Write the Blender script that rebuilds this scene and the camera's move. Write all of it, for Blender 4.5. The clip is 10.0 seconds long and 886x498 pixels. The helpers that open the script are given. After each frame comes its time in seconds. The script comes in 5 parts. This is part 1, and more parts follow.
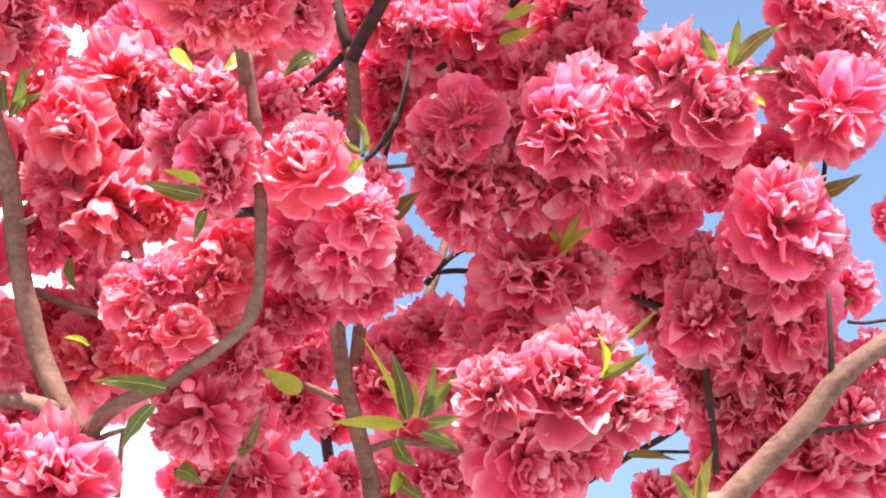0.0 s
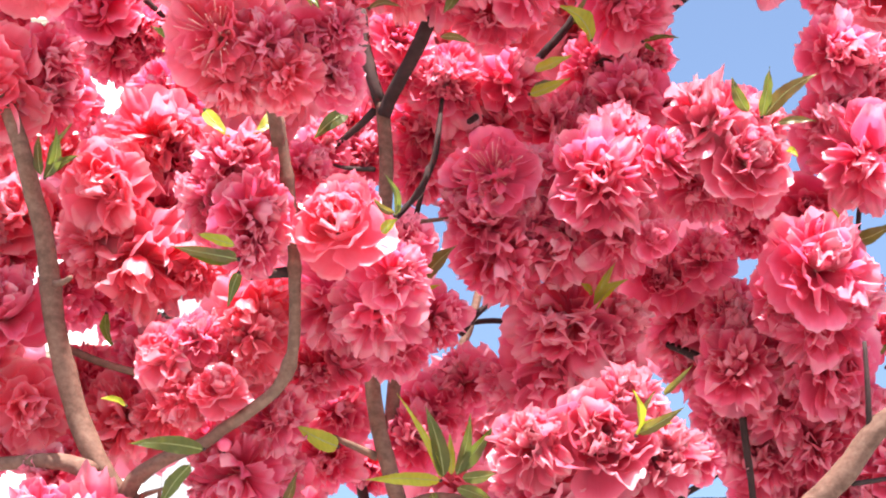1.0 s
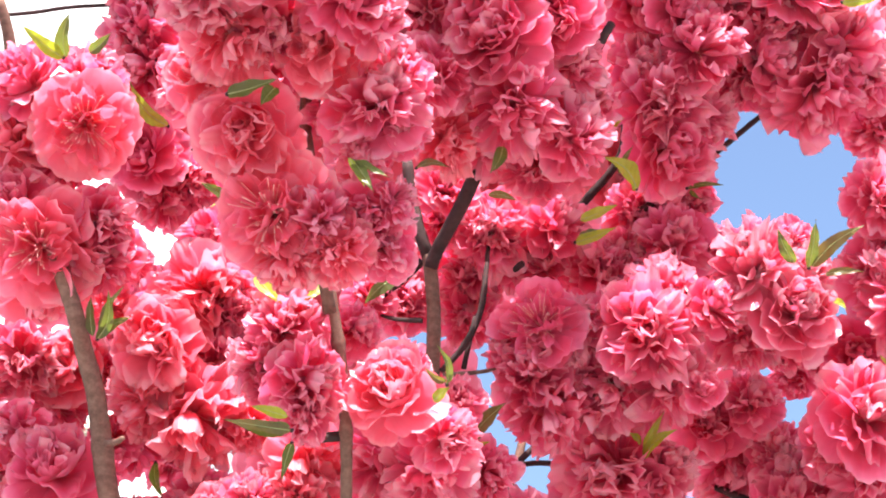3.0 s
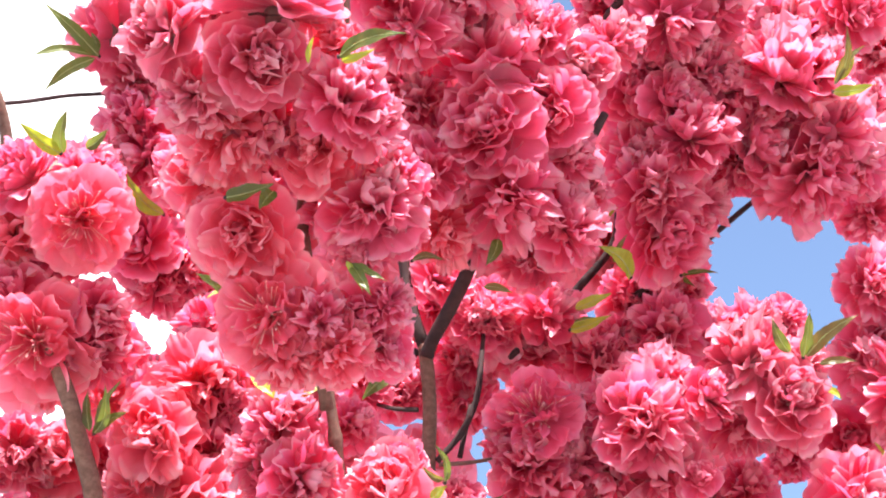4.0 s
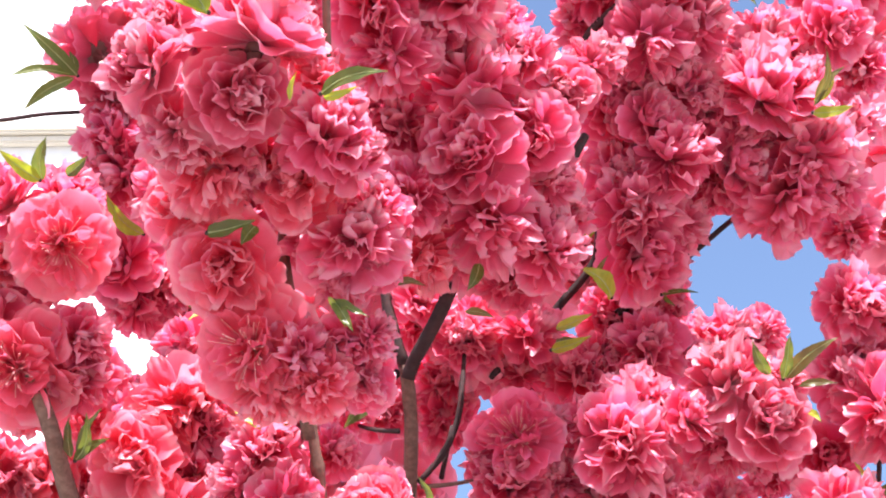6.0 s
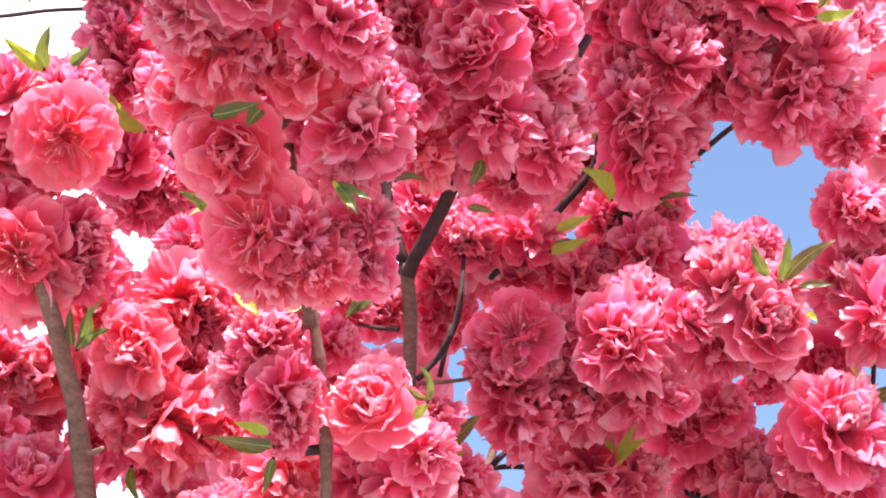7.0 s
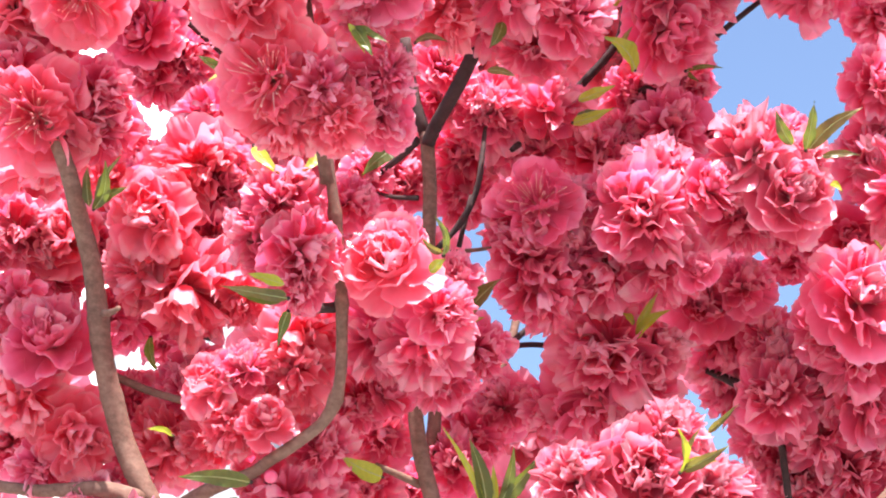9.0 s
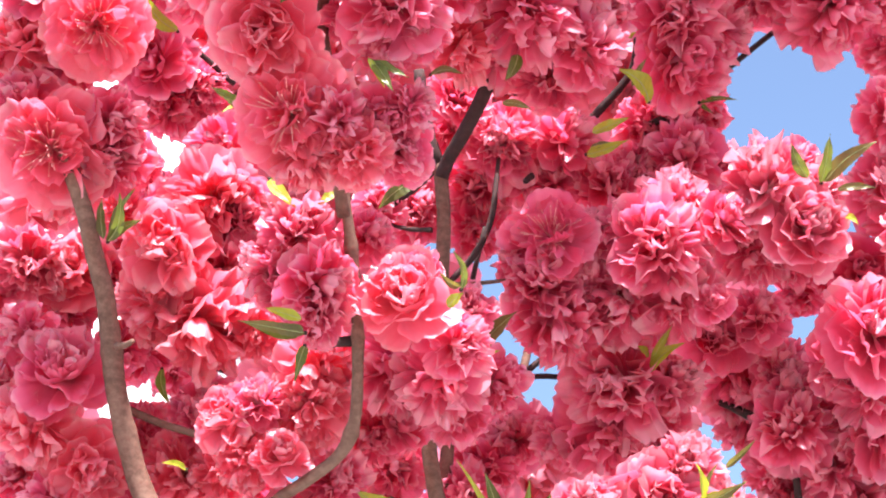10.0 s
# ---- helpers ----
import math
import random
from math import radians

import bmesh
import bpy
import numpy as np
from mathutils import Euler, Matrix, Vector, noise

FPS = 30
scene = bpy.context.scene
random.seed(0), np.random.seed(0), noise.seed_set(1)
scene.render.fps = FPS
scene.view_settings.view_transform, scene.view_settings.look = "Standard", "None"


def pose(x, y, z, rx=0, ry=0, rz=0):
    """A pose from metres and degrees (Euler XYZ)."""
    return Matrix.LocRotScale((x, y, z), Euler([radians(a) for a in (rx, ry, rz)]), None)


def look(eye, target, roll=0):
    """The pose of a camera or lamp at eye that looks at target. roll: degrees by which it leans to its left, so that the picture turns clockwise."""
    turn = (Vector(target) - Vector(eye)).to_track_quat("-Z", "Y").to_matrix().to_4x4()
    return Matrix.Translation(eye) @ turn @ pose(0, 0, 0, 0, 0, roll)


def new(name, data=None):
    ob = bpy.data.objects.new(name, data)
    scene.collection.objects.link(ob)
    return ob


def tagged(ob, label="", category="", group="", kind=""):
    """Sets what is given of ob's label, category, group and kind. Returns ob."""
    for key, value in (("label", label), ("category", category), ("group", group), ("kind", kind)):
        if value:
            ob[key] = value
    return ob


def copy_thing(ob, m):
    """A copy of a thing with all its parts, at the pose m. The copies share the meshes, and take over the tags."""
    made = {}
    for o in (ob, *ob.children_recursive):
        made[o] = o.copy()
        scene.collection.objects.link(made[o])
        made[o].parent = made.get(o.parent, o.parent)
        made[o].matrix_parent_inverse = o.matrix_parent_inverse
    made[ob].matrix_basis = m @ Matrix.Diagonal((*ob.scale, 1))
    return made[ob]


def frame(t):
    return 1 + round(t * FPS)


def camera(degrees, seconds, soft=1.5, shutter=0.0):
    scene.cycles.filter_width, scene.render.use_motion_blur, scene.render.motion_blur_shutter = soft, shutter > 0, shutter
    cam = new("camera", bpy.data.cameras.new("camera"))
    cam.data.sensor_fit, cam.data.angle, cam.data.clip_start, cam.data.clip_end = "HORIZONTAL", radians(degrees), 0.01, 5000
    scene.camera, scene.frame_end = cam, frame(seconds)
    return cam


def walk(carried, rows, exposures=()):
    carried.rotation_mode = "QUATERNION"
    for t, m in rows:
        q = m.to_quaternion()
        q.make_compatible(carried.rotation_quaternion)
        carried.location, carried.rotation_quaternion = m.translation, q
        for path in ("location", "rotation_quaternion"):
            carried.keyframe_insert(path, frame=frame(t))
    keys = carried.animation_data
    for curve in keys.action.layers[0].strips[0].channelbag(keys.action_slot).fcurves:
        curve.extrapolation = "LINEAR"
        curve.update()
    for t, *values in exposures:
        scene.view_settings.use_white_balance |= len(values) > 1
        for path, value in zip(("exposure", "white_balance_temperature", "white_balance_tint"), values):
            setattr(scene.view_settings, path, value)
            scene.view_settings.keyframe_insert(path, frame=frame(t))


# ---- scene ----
cam = camera(30, 10.0, 2.0)
PATH = [
    (0.0, pose(-0.0000, -0.0000, 1.6000, 115.941, -0.280, -1.751)),
    (0.5, pose(-0.0058, -0.0010, 1.6031, 116.610, -0.399, -0.796)),
    (1.0, pose(0.0005, -0.0066, 1.6117, 116.773, -0.133, -0.326)),
    (1.5, pose(-0.0030, -0.0127, 1.6205, 117.552, -0.111, -0.089)),
    (2.0, pose(-0.0103, -0.0134, 1.6206, 117.771, 0.028, 0.001)),
    (2.5, pose(-0.0106, -0.0174, 1.6239, 118.515, 0.110, 0.113)),
    (3.0, pose(-0.0075, -0.0271, 1.6433, 119.176, -0.146, 0.844)),
    (3.2, pose(-0.0068, -0.0293, 1.6437, 119.552, -0.056, 0.925)),
    (4.5, pose(-0.0123, -0.0448, 1.6706, 121.120, 0.402, 0.522)),
    (5.0, pose(-0.0088, -0.0542, 1.6857, 120.937, 0.560, 0.873)),
    (5.2, pose(-0.0288, -0.0604, 1.6955, 120.094, 1.024, -0.666)),
    (6.3, pose(-0.0042, -0.0466, 1.6716, 120.058, 0.623, 0.257)),
    (6.5, pose(-0.0015, -0.0500, 1.6751, 118.619, 0.503, 0.278)),
    (7.0, pose(-0.0167, -0.0417, 1.6572, 118.067, 0.258, -0.633)),
    (7.5, pose(-0.0108, -0.0260, 1.6357, 118.322, 0.102, 0.054)),
    (8.0, pose(-0.0097, -0.0267, 1.6426, 116.368, -0.101, 0.354)),
    (8.5, pose(-0.0081, -0.0221, 1.6360, 116.064, -0.355, 0.288)),
    (9.0, pose(-0.0103, -0.0207, 1.6303, 116.042, -0.766, 0.134)),
    (9.5, pose(-0.0209, -0.0196, 1.6358, 115.594, -0.704, -0.179)),
    (10.0, pose(-0.0186, -0.0205, 1.6353, 116.818, -0.750, -0.016)),
]
walk(cam, PATH, [
    (0.0, 1.74, 6700, 10), (1.5, 1.78, 6600, 10), (3.0, 1.78, 6500, 11), (4.5, 1.64, 6300, 13), (5.2, 1.58, 6250, 14),
    (6.5, 1.55, 6250, 14), (7.2, 1.68, 6350, 13), (8.0, 1.76, 6400, 12), (10.0, 1.77, 6400, 12),
])

# ---- world, sun, exposure ----
SUN_EL, SUN_AZ = 61.0, 172.0      # degrees above the horizon, clockwise from +y
world = bpy.data.worlds.new("sky")
scene.world = world
world.use_nodes = True
wn = world.node_tree.nodes
sky = wn.new("ShaderNodeTexSky")
sky.sky_type, sky.sun_disc = "NISHITA", False
sky.sun_elevation, sky.sun_rotation = radians(SUN_EL), radians(SUN_AZ)
sky.air_density, sky.dust_density, sky.ozone_density = 1.0, 2.6, 3.0
wn["Background"].inputs["Strength"].default_value = 0.095
world.node_tree.links.new(sky.outputs[0], wn["Background"].inputs["Color"])
lamp = bpy.data.lights.new("sun", "SUN")
lamp.energy, lamp.angle, lamp.color = 5.0, radians(0.53), (1.0, 0.97, 0.92)
sun = new("sun", lamp)
ce, se = math.cos(radians(SUN_EL)), math.sin(radians(SUN_EL))
to_sun = Vector((math.sin(radians(SUN_AZ)) * ce, math.cos(radians(SUN_AZ)) * ce, se))
sun.matrix_world = look(to_sun * 40, (0, 0, 0))


# ---- materials ----
def material(name):
    m = bpy.data.materials.new(name)
    m.use_nodes = True
    nt = m.node_tree
    return m, nt, nt.nodes["Principled BSDF"], nt.nodes["Material Output"]


def node(nt, kind, **values):
    n = nt.nodes.new(kind)
    for k, v in values.items():
        n.inputs[k.replace("_", " ")].default_value = v
    return n


def ramp(nt, src, stops):
    r = nt.nodes.new("ShaderNodeValToRGB")
    while len(r.color_ramp.elements) < len(stops):
        r.color_ramp.elements.new(0.5)
    for e, (p, c) in zip(r.color_ramp.elements, stops):
        e.position, e.color = p, (*c, 1)
    nt.links.new(src, r.inputs["Fac"])
    return r.outputs["Color"]


def mix(nt, fac, a, b, how="MIX"):
    n = nt.nodes.new("ShaderNodeMix")
    n.data_type, n.blend_type = "RGBA", how
    for sock, v in ((n.inputs[0], fac), (n.inputs[6], a), (n.inputs[7], b)):
        if hasattr(v, "links"):
            nt.links.new(v, sock)
        else:
            sock.default_value = v if isinstance(v, (int, float)) else (*v, 1)
    return n.outputs[2]


def coords(nt, scale=(1, 1, 1), out="Object"):
    tc, mp = nt.nodes.new("ShaderNodeTexCoord"), nt.nodes.new("ShaderNodeMapping")
    mp.inputs["Scale"].default_value = scale
    nt.links.new(tc.outputs[out], mp.inputs["Vector"])
    return mp.outputs["Vector"]


def petal_material(name, deep, mid, pale, through_col, amount):
    """Thin ruffled petal: matt, veined along its length, lets light through."""
    m, nt, bsdf, out = material(name)
    info = nt.nodes.new("ShaderNodeObjectInfo")
    own = ramp(nt, info.outputs["Random"], [(0.0, deep), (0.55, mid), (1.0, pale)])
    geo = nt.nodes.new("ShaderNodeNewGeometry")
    # the palest stop puts sunlit white into some petals as pigment
    own = mix(nt, 0.5, own, ramp(nt, geo.outputs["Random Per Island"], [(0.0, deep), (0.45, mid), (0.8, pale), (1.0, tuple(0.5 + 0.5 * c for c in pale))]))
    # veins run along y
    vein = node(nt, "ShaderNodeTexNoise", Scale=1.0, Detail=4.0, Roughness=0.6)
    nt.links.new(coords(nt, (22, 3, 9)), vein.inputs["Vector"])
    blot = node(nt, "ShaderNodeTexNoise", Scale=2.8, Detail=3.0)
    nt.links.new(coords(nt), blot.inputs["Vector"])
    col = mix(nt, 0.35, own, ramp(nt, vein.outputs["Fac"], [(0.3, deep), (0.75, pale)]))
    col = mix(nt, 0.3, col, ramp(nt, blot.outputs["Fac"], [(0.35, deep), (0.7, pale)]))
    # claw deep red, blade paling to its rim; shaded folds, sunlit rims painted in
    far_out = nt.nodes.new("ShaderNodeVectorMath")
    far_out.operation = "LENGTH"
    nt.links.new(coords(nt), far_out.inputs[0])
    col = mix(nt, 0.5, col, ramp(nt, far_out.outputs["Value"], [(0.3, deep), (0.7, mid), (0.92, pale), (1.02, tuple(0.58 + 0.42 * c for c in pale))]))
    nt.links.new(col, bsdf.inputs["Base Color"])
    bsdf.inputs["Roughness"].default_value = 0.3
    bsdf.inputs["Specular IOR Level"].default_value = 0.95
    bsdf.inputs["Sheen Weight"].default_value = 0.3
    bsdf.inputs["Sheen Roughness"].default_value = 0.4
    bump = node(nt, "ShaderNodeBump", Strength=0.15, Distance=0.02)
    nt.links.new(vein.outputs["Fac"], bump.inputs["Height"])
    nt.links.new(bump.outputs["Normal"], bsdf.inputs["Normal"])
    tr = nt.nodes.new("ShaderNodeBsdfTranslucent")
    nt.links.new(mix(nt, 0.5, col, through_col), tr.inputs["Color"])
    ms = nt.nodes.new("ShaderNodeMixShader")
    ms.inputs["Fac"].default_value = amount
    nt.links.new(bsdf.outputs[0], ms.inputs[1])
    nt.links.new(tr.outputs[0], ms.inputs[2])
    nt.links.new(ms.outputs[0], out.inputs["Surface"])
    return m


PETAL = petal_material("petal", (0.61, 0.030, 0.108), (0.80, 0.090, 0.225), (0.93, 0.30, 0.47), (0.96, 0.074, 0.20), 0.56)
PETAL_SALMON = petal_material("petal_salmon", (0.78, 0.062, 0.14), (0.88, 0.135, 0.235), (0.95, 0.31, 0.42), (0.98, 0.12, 0.20), 0.56)
# mauve: an older bloom's tone, also holding the upper cluster's shade as colour
PETAL_MAUVE = petal_material("petal_mauve", (0.54, 0.034, 0.10), (0.70, 0.085, 0.18), (0.89, 0.26, 0.38), (0.88, 0.07, 0.17), 0.50)



def leaf_material(name, deep, mid, pale, glow):
    m, nt, bsdf, out = material(name)
    info = nt.nodes.new("ShaderNodeObjectInfo")
    own = ramp(nt, info.outputs["Random"], [(0.0, deep), (0.6, mid), (1.0, pale)])
    n1 = node(nt, "ShaderNodeTexNoise", Scale=160.0, Detail=4.0)
    nt.links.new(coords(nt), n1.inputs["Vector"])
    wv = node(nt, "ShaderNodeTexWave", Scale=140.0, Distortion=2.5, Detail=2.0)
    wv.bands_direction = "DIAGONAL"
    nt.links.new(coords(nt), wv.inputs["Vector"])
    col = mix(nt, 0.45, own, ramp(nt, n1.outputs["Fac"], [(0.3, deep), (0.75, pale)]))
    col = mix(nt, 0.15, col, ramp(nt, wv.outputs["Fac"], [(0.0, deep), (1.0, pale)]))
    nt.links.new(col, bsdf.inputs["Base Color"])
    bsdf.inputs["Roughness"].default_value = 0.38
    bump = node(nt, "ShaderNodeBump", Strength=0.3, Distance=0.0004)
    nt.links.new(wv.outputs["Fac"], bump.inputs["Height"])
    nt.links.new(bump.outputs["Normal"], bsdf.inputs["Normal"])
    tr = nt.nodes.new("ShaderNodeBsdfTranslucent")
    nt.links.new(mix(nt, 0.5, col, glow), tr.inputs["Color"])
    ms = nt.nodes.new("ShaderNodeMixShader")
    ms.inputs["Fac"].default_value = 0.45
    nt.links.new(bsdf.outputs[0], ms.inputs[1])
    nt.links.new(tr.outputs[0], ms.inputs[2])
    nt.links.new(ms.outputs[0], out.inputs["Surface"])
    return m


LEAF = {
    "g": leaf_material("leaf_green", (0.045, 0.065, 0.018), (0.085, 0.115, 0.028), (0.15, 0.17, 0.045), (0.30, 0.36, 0.03)),
    "y": leaf_material("leaf_lime", (0.16, 0.24, 0.02), (0.32, 0.40, 0.03), (0.48, 0.50, 0.06), (0.75, 0.75, 0.03)),
    "b": leaf_material("leaf_bronze", (0.06, 0.05, 0.018), (0.12, 0.095, 0.03), (0.20, 0.16, 0.05), (0.42, 0.34, 0.04)),
}


def bark_material(name, dark, mid, pale):
    m, nt, bsdf, _ = material(name)
    big = node(nt, "ShaderNodeTexNoise", Scale=45.0, Detail=5.0, Roughness=0.6)
    fine = node(nt, "ShaderNodeTexNoise", Scale=420.0, Detail=4.0, Roughness=0.7)
    band = node(nt, "ShaderNodeTexNoise", Scale=1.0, Detail=3.0)
    nt.links.new(coords(nt), big.inputs["Vector"])
    nt.links.new(coords(nt), fine.inputs["Vector"])
    nt.links.new(coords(nt, (160, 160, 330)), band.inputs["Vector"])
    col = ramp(nt, big.outputs["Fac"], [(0.25, dark), (0.5, mid), (0.8, pale)])
    col = mix(nt, 0.4, col, ramp(nt, fine.outputs["Fac"], [(0.3, dark), (0.7, pale)]))
    col = mix(nt, 0.2, col, ramp(nt, band.outputs["Fac"], [(0.38, dark), (0.5, mid), (0.64, pale)]))
    nt.links.new(col, bsdf.inputs["Base Color"])
    bsdf.inputs["Roughness"].default_value = 0.8
    bsdf.inputs["Specular IOR Level"].default_value = 0.25
    add = nt.nodes.new("ShaderNodeMath")
    nt.links.new(fine.outputs["Fac"], add.inputs[0])
    nt.links.new(band.outputs["Fac"], add.inputs[1])
    bump = node(nt, "ShaderNodeBump", Strength=0.45, Distance=0.0006)
    nt.links.new(add.outputs[0], bump.inputs["Height"])
    nt.links.new(bump.outputs["Normal"], bsdf.inputs["Normal"])
    return m


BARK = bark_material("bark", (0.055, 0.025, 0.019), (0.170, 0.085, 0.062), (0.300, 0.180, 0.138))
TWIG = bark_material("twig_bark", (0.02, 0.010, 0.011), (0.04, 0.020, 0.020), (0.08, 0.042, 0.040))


def plain(name, a, b, scale, rough, bump=0.1, dist=0.002):
    m, nt, bsdf, _ = material(name)
    n1 = node(nt, "ShaderNodeTexNoise", Scale=scale, Detail=6.0)
    n2 = node(nt, "ShaderNodeTexNoise", Scale=scale * 14, Detail=3.0)
    for n in (n1, n2):
        nt.links.new(coords(nt), n.inputs["Vector"])
    col = mix(nt, 0.35, ramp(nt, n1.outputs["Fac"], [(0.3, a), (0.7, b)]), ramp(nt, n2.outputs["Fac"], [(0.3, a), (0.7, b)]))
    nt.links.new(col, bsdf.inputs["Base Color"])
    bsdf.inputs["Roughness"].default_value = rough
    bp = node(nt, "ShaderNodeBump", Strength=bump, Distance=dist)
    nt.links.new(n2.outputs["Fac"], bp.inputs["Height"])
    nt.links.new(bp.outputs["Normal"], bsdf.inputs["Normal"])
    return m


CALYX = plain("calyx", (0.10, 0.025, 0.03), (0.20, 0.06, 0.05), 300, 0.6)
STAMEN = plain("stamen", (0.84, 0.34, 0.34), (0.88, 0.52, 0.44), 2, 0.5)
RIB = plain("leaf_rib", (0.26, 0.30, 0.09), (0.40, 0.42, 0.16), 300, 0.5)
BUD = plain("bud", (0.70, 0.05, 0.14), (0.85, 0.16, 0.26), 260, 0.45)
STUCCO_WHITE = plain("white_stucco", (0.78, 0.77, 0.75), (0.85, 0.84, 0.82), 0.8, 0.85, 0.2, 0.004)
# grey tone paints the shade on the building's side wall
STUCCO_SHADED = plain("shaded_stucco", (0.25, 0.245, 0.265), (0.30, 0.295, 0.32), 0.8, 0.85, 0.2, 0.004)
CORNICE = plain("cream_stone", (0.62, 0.56, 0.46), (0.72, 0.66, 0.56), 3.0, 0.8, 0.2, 0.004)
# unseen ground; its grey sets the light bounced onto blossom undersides
BOUNCE_GREY = plain("ground_bounce_grey", (0.20, 0.19, 0.18), (0.28, 0.27, 0.25), 1.5, 0.9, 0.3, 0.004)


# ---- builders ----
def mesh_of(name, verts, faces, mat, smooth=True):
    me = bpy.data.meshes.new(name)
    me.from_pydata(verts, [], faces)
    me.materials.append(mat)
    if smooth:
        me.polygons.foreach_set("use_smooth", [True] * len(me.polygons))
    me.update()
    return me


def part(name, data, parent, m=None, label=""):
    ob = new(name, data)
    ob.parent = parent
    if m is not None:
        ob.matrix_basis = m
    return tagged(ob, label) if label else ob


def petal_geo(rng, length, width, cup, curl, ruffle, nu=12, nv=7):
    """One clawed petal with a broad round blade, hollow like a spoon, its rim thrown into soft folds.
    Base at the origin, tip along y, inner face up."""
    p = [rng.uniform(0, 6.28) for _ in range(6)]
    verts, faces = [], []
    lean = rng.uniform(-0.14, 0.14)
    turn = rng.uniform(-0.3, 0.3)
    crease = rng.uniform(-0.05, 0.08)
    tuck = rng.uniform(-0.10, 0.14)
    k1, k2, k3 = rng.uniform(2.6, 3.8), rng.uniform(5.5, 8.0), rng.uniform(11.0, 14.0)
    for j in range(nv + 1):
        v = 1 - (1 - j / nv) ** 1.5
        half = width * 0.5 * (0.12 + 0.88 * math.sin(min(1.0, v * 1.12) * math.pi * 0.5) ** 1.15) * (1 - 0.12 * v ** 6)
        for i in range(nu + 1):
            u = math.sin((2 * i / nu - 1) * 1.3) / math.sin(1.3)
            rim = max(v ** 2.6, abs(u) ** 3 * min(1.0, v * 1.5))
            arc = 1 - math.sqrt(max(0.0, 1 - 0.94 * u * u))
            y = length * (v - 0.30 * v ** 2.2 * arc + 0.024 * rim * math.sin(u * k3 + p[0]) - 0.035 * v ** 5 * math.exp(-(u * 3 + lean * 9) ** 2))
            x = half * u + lean * length * v * v
            fold = 0.50 * math.sin(u * k1 + p[1] + v) + 0.46 * math.sin(u * k2 + p[2] - 1.5 * v) + 0.22 * math.sin(u * k3 + p[3]) + 0.25 * math.sin(v * 4.5 + p[4] + u * 1.3)
            z = cup * width * u * u * 0.9 * math.sin(math.pi * min(1.0, v * 0.7))
            z += ruffle * length * rim * fold + turn * half * u * v + crease * width * abs(u) * v * (1 - 0.4 * v) + tuck * length * max(0.0, rim - 0.55) ** 1.5
            # the blade bends over along an arc, most of it past the middle
            s = y / length
            bend = curl * s * s
            along, rise = s * (1 - curl * curl * s ** 4 / 10), curl * s ** 3 / 3
            verts.append((x, along * length - math.sin(bend) * z, rise * length + math.cos(bend) * z))
    for j in range(nv):
        for i in range(nu):
            a = j * (nu + 1) + i
            faces.append((a, a + 1, a + nu + 2, a + nu + 1))
    return verts, faces


def tube(points, radii, sides=10, knots=0.0, seed=0, step=0.012, cap=True):
    """A tapered, slightly lumpy stem along a smooth line through the points."""
    rng = random.Random(seed)
    P = [Vector(q) for q in points]
    path, rad = [], []
    ext = [P[0] * 2 - P[1]] + P + [P[-1] * 2 - P[-2]]
    for k in range(len(P) - 1):
        a, b, c, d = ext[k:k + 4]
        n = max(2, int((c - b).length / step))
        for s in range(n):
            t = s / n
            path.append(0.5 * (2 * b + (c - a) * t + (2 * a - 5 * b + 4 * c - d) * t * t + (3 * b - a - 3 * c + d) * t ** 3))
            rad.append(radii[k] * (1 - t) + radii[k + 1] * t)
    path.append(P[-1])
    rad.append(radii[-1])
    verts, faces = [], []
    side, lip, since = None, 0.0, 0
    for k, q in enumerate(path):
        d = (path[min(k + 1, len(path) - 1)] - path[max(k - 1, 0)]).normalized()
        if side is None:
            side = d.orthogonal().normalized()
        side = (side - d * side.dot(d)).normalized()
        other = d.cross(side)
        if rng.random() < step * 11 and since > 0.010 / step:
            lip, since = knots * rng.uniform(0.5, 1.2), 0
        else:
            lip, since = lip * 0.35, since + 1
        ring = 1 + lip
        for i in range(sides):
            a = 2 * math.pi * i / sides
            r = rad[k] * ring * (1 + 0.10 * noise.noise(q * 60 + Vector((math.cos(a), math.sin(a), seed)) * 1.3) + 0.07 * noise.noise(q * 260 + Vector((math.cos(a), math.sin(a), seed)) * 2.1))
            verts.append(q + (side * math.cos(a) + other * math.sin(a)) * r)
    n = len(path)
    for k in range(n - 1):
        for i in range(sides):
            a, b = k * sides + i, k * sides + (i + 1) % sides
            faces.append((a, b, b + sides, a + sides))
    if cap:
        faces.append(tuple(range(sides - 1, -1, -1)))
        faces.append(tuple((n - 1) * sides + i for i in range(sides)))
    return verts, faces


def ball(c, r, verts, faces, seg=6):
    o = len(verts)
    for j in range(1, 4):
        th = math.pi * j / 4
        for i in range(seg):
            a = 2 * math.pi * i / seg
            verts.append((c[0] + r * math.sin(th) * math.cos(a), c[1] + r * math.sin(th) * math.sin(a), c[2] + r * math.cos(th)))
    for j in range(2):
        for i in range(seg):
            a, b = o + j * seg + i, o + j * seg + (i + 1) % seg
            faces.append((a, a + seg, b + seg, b))
    faces.append(tuple(o + i for i in range(seg)))
    faces.append(tuple(o + 2 * seg + seg - 1 - i for i in range(seg)))


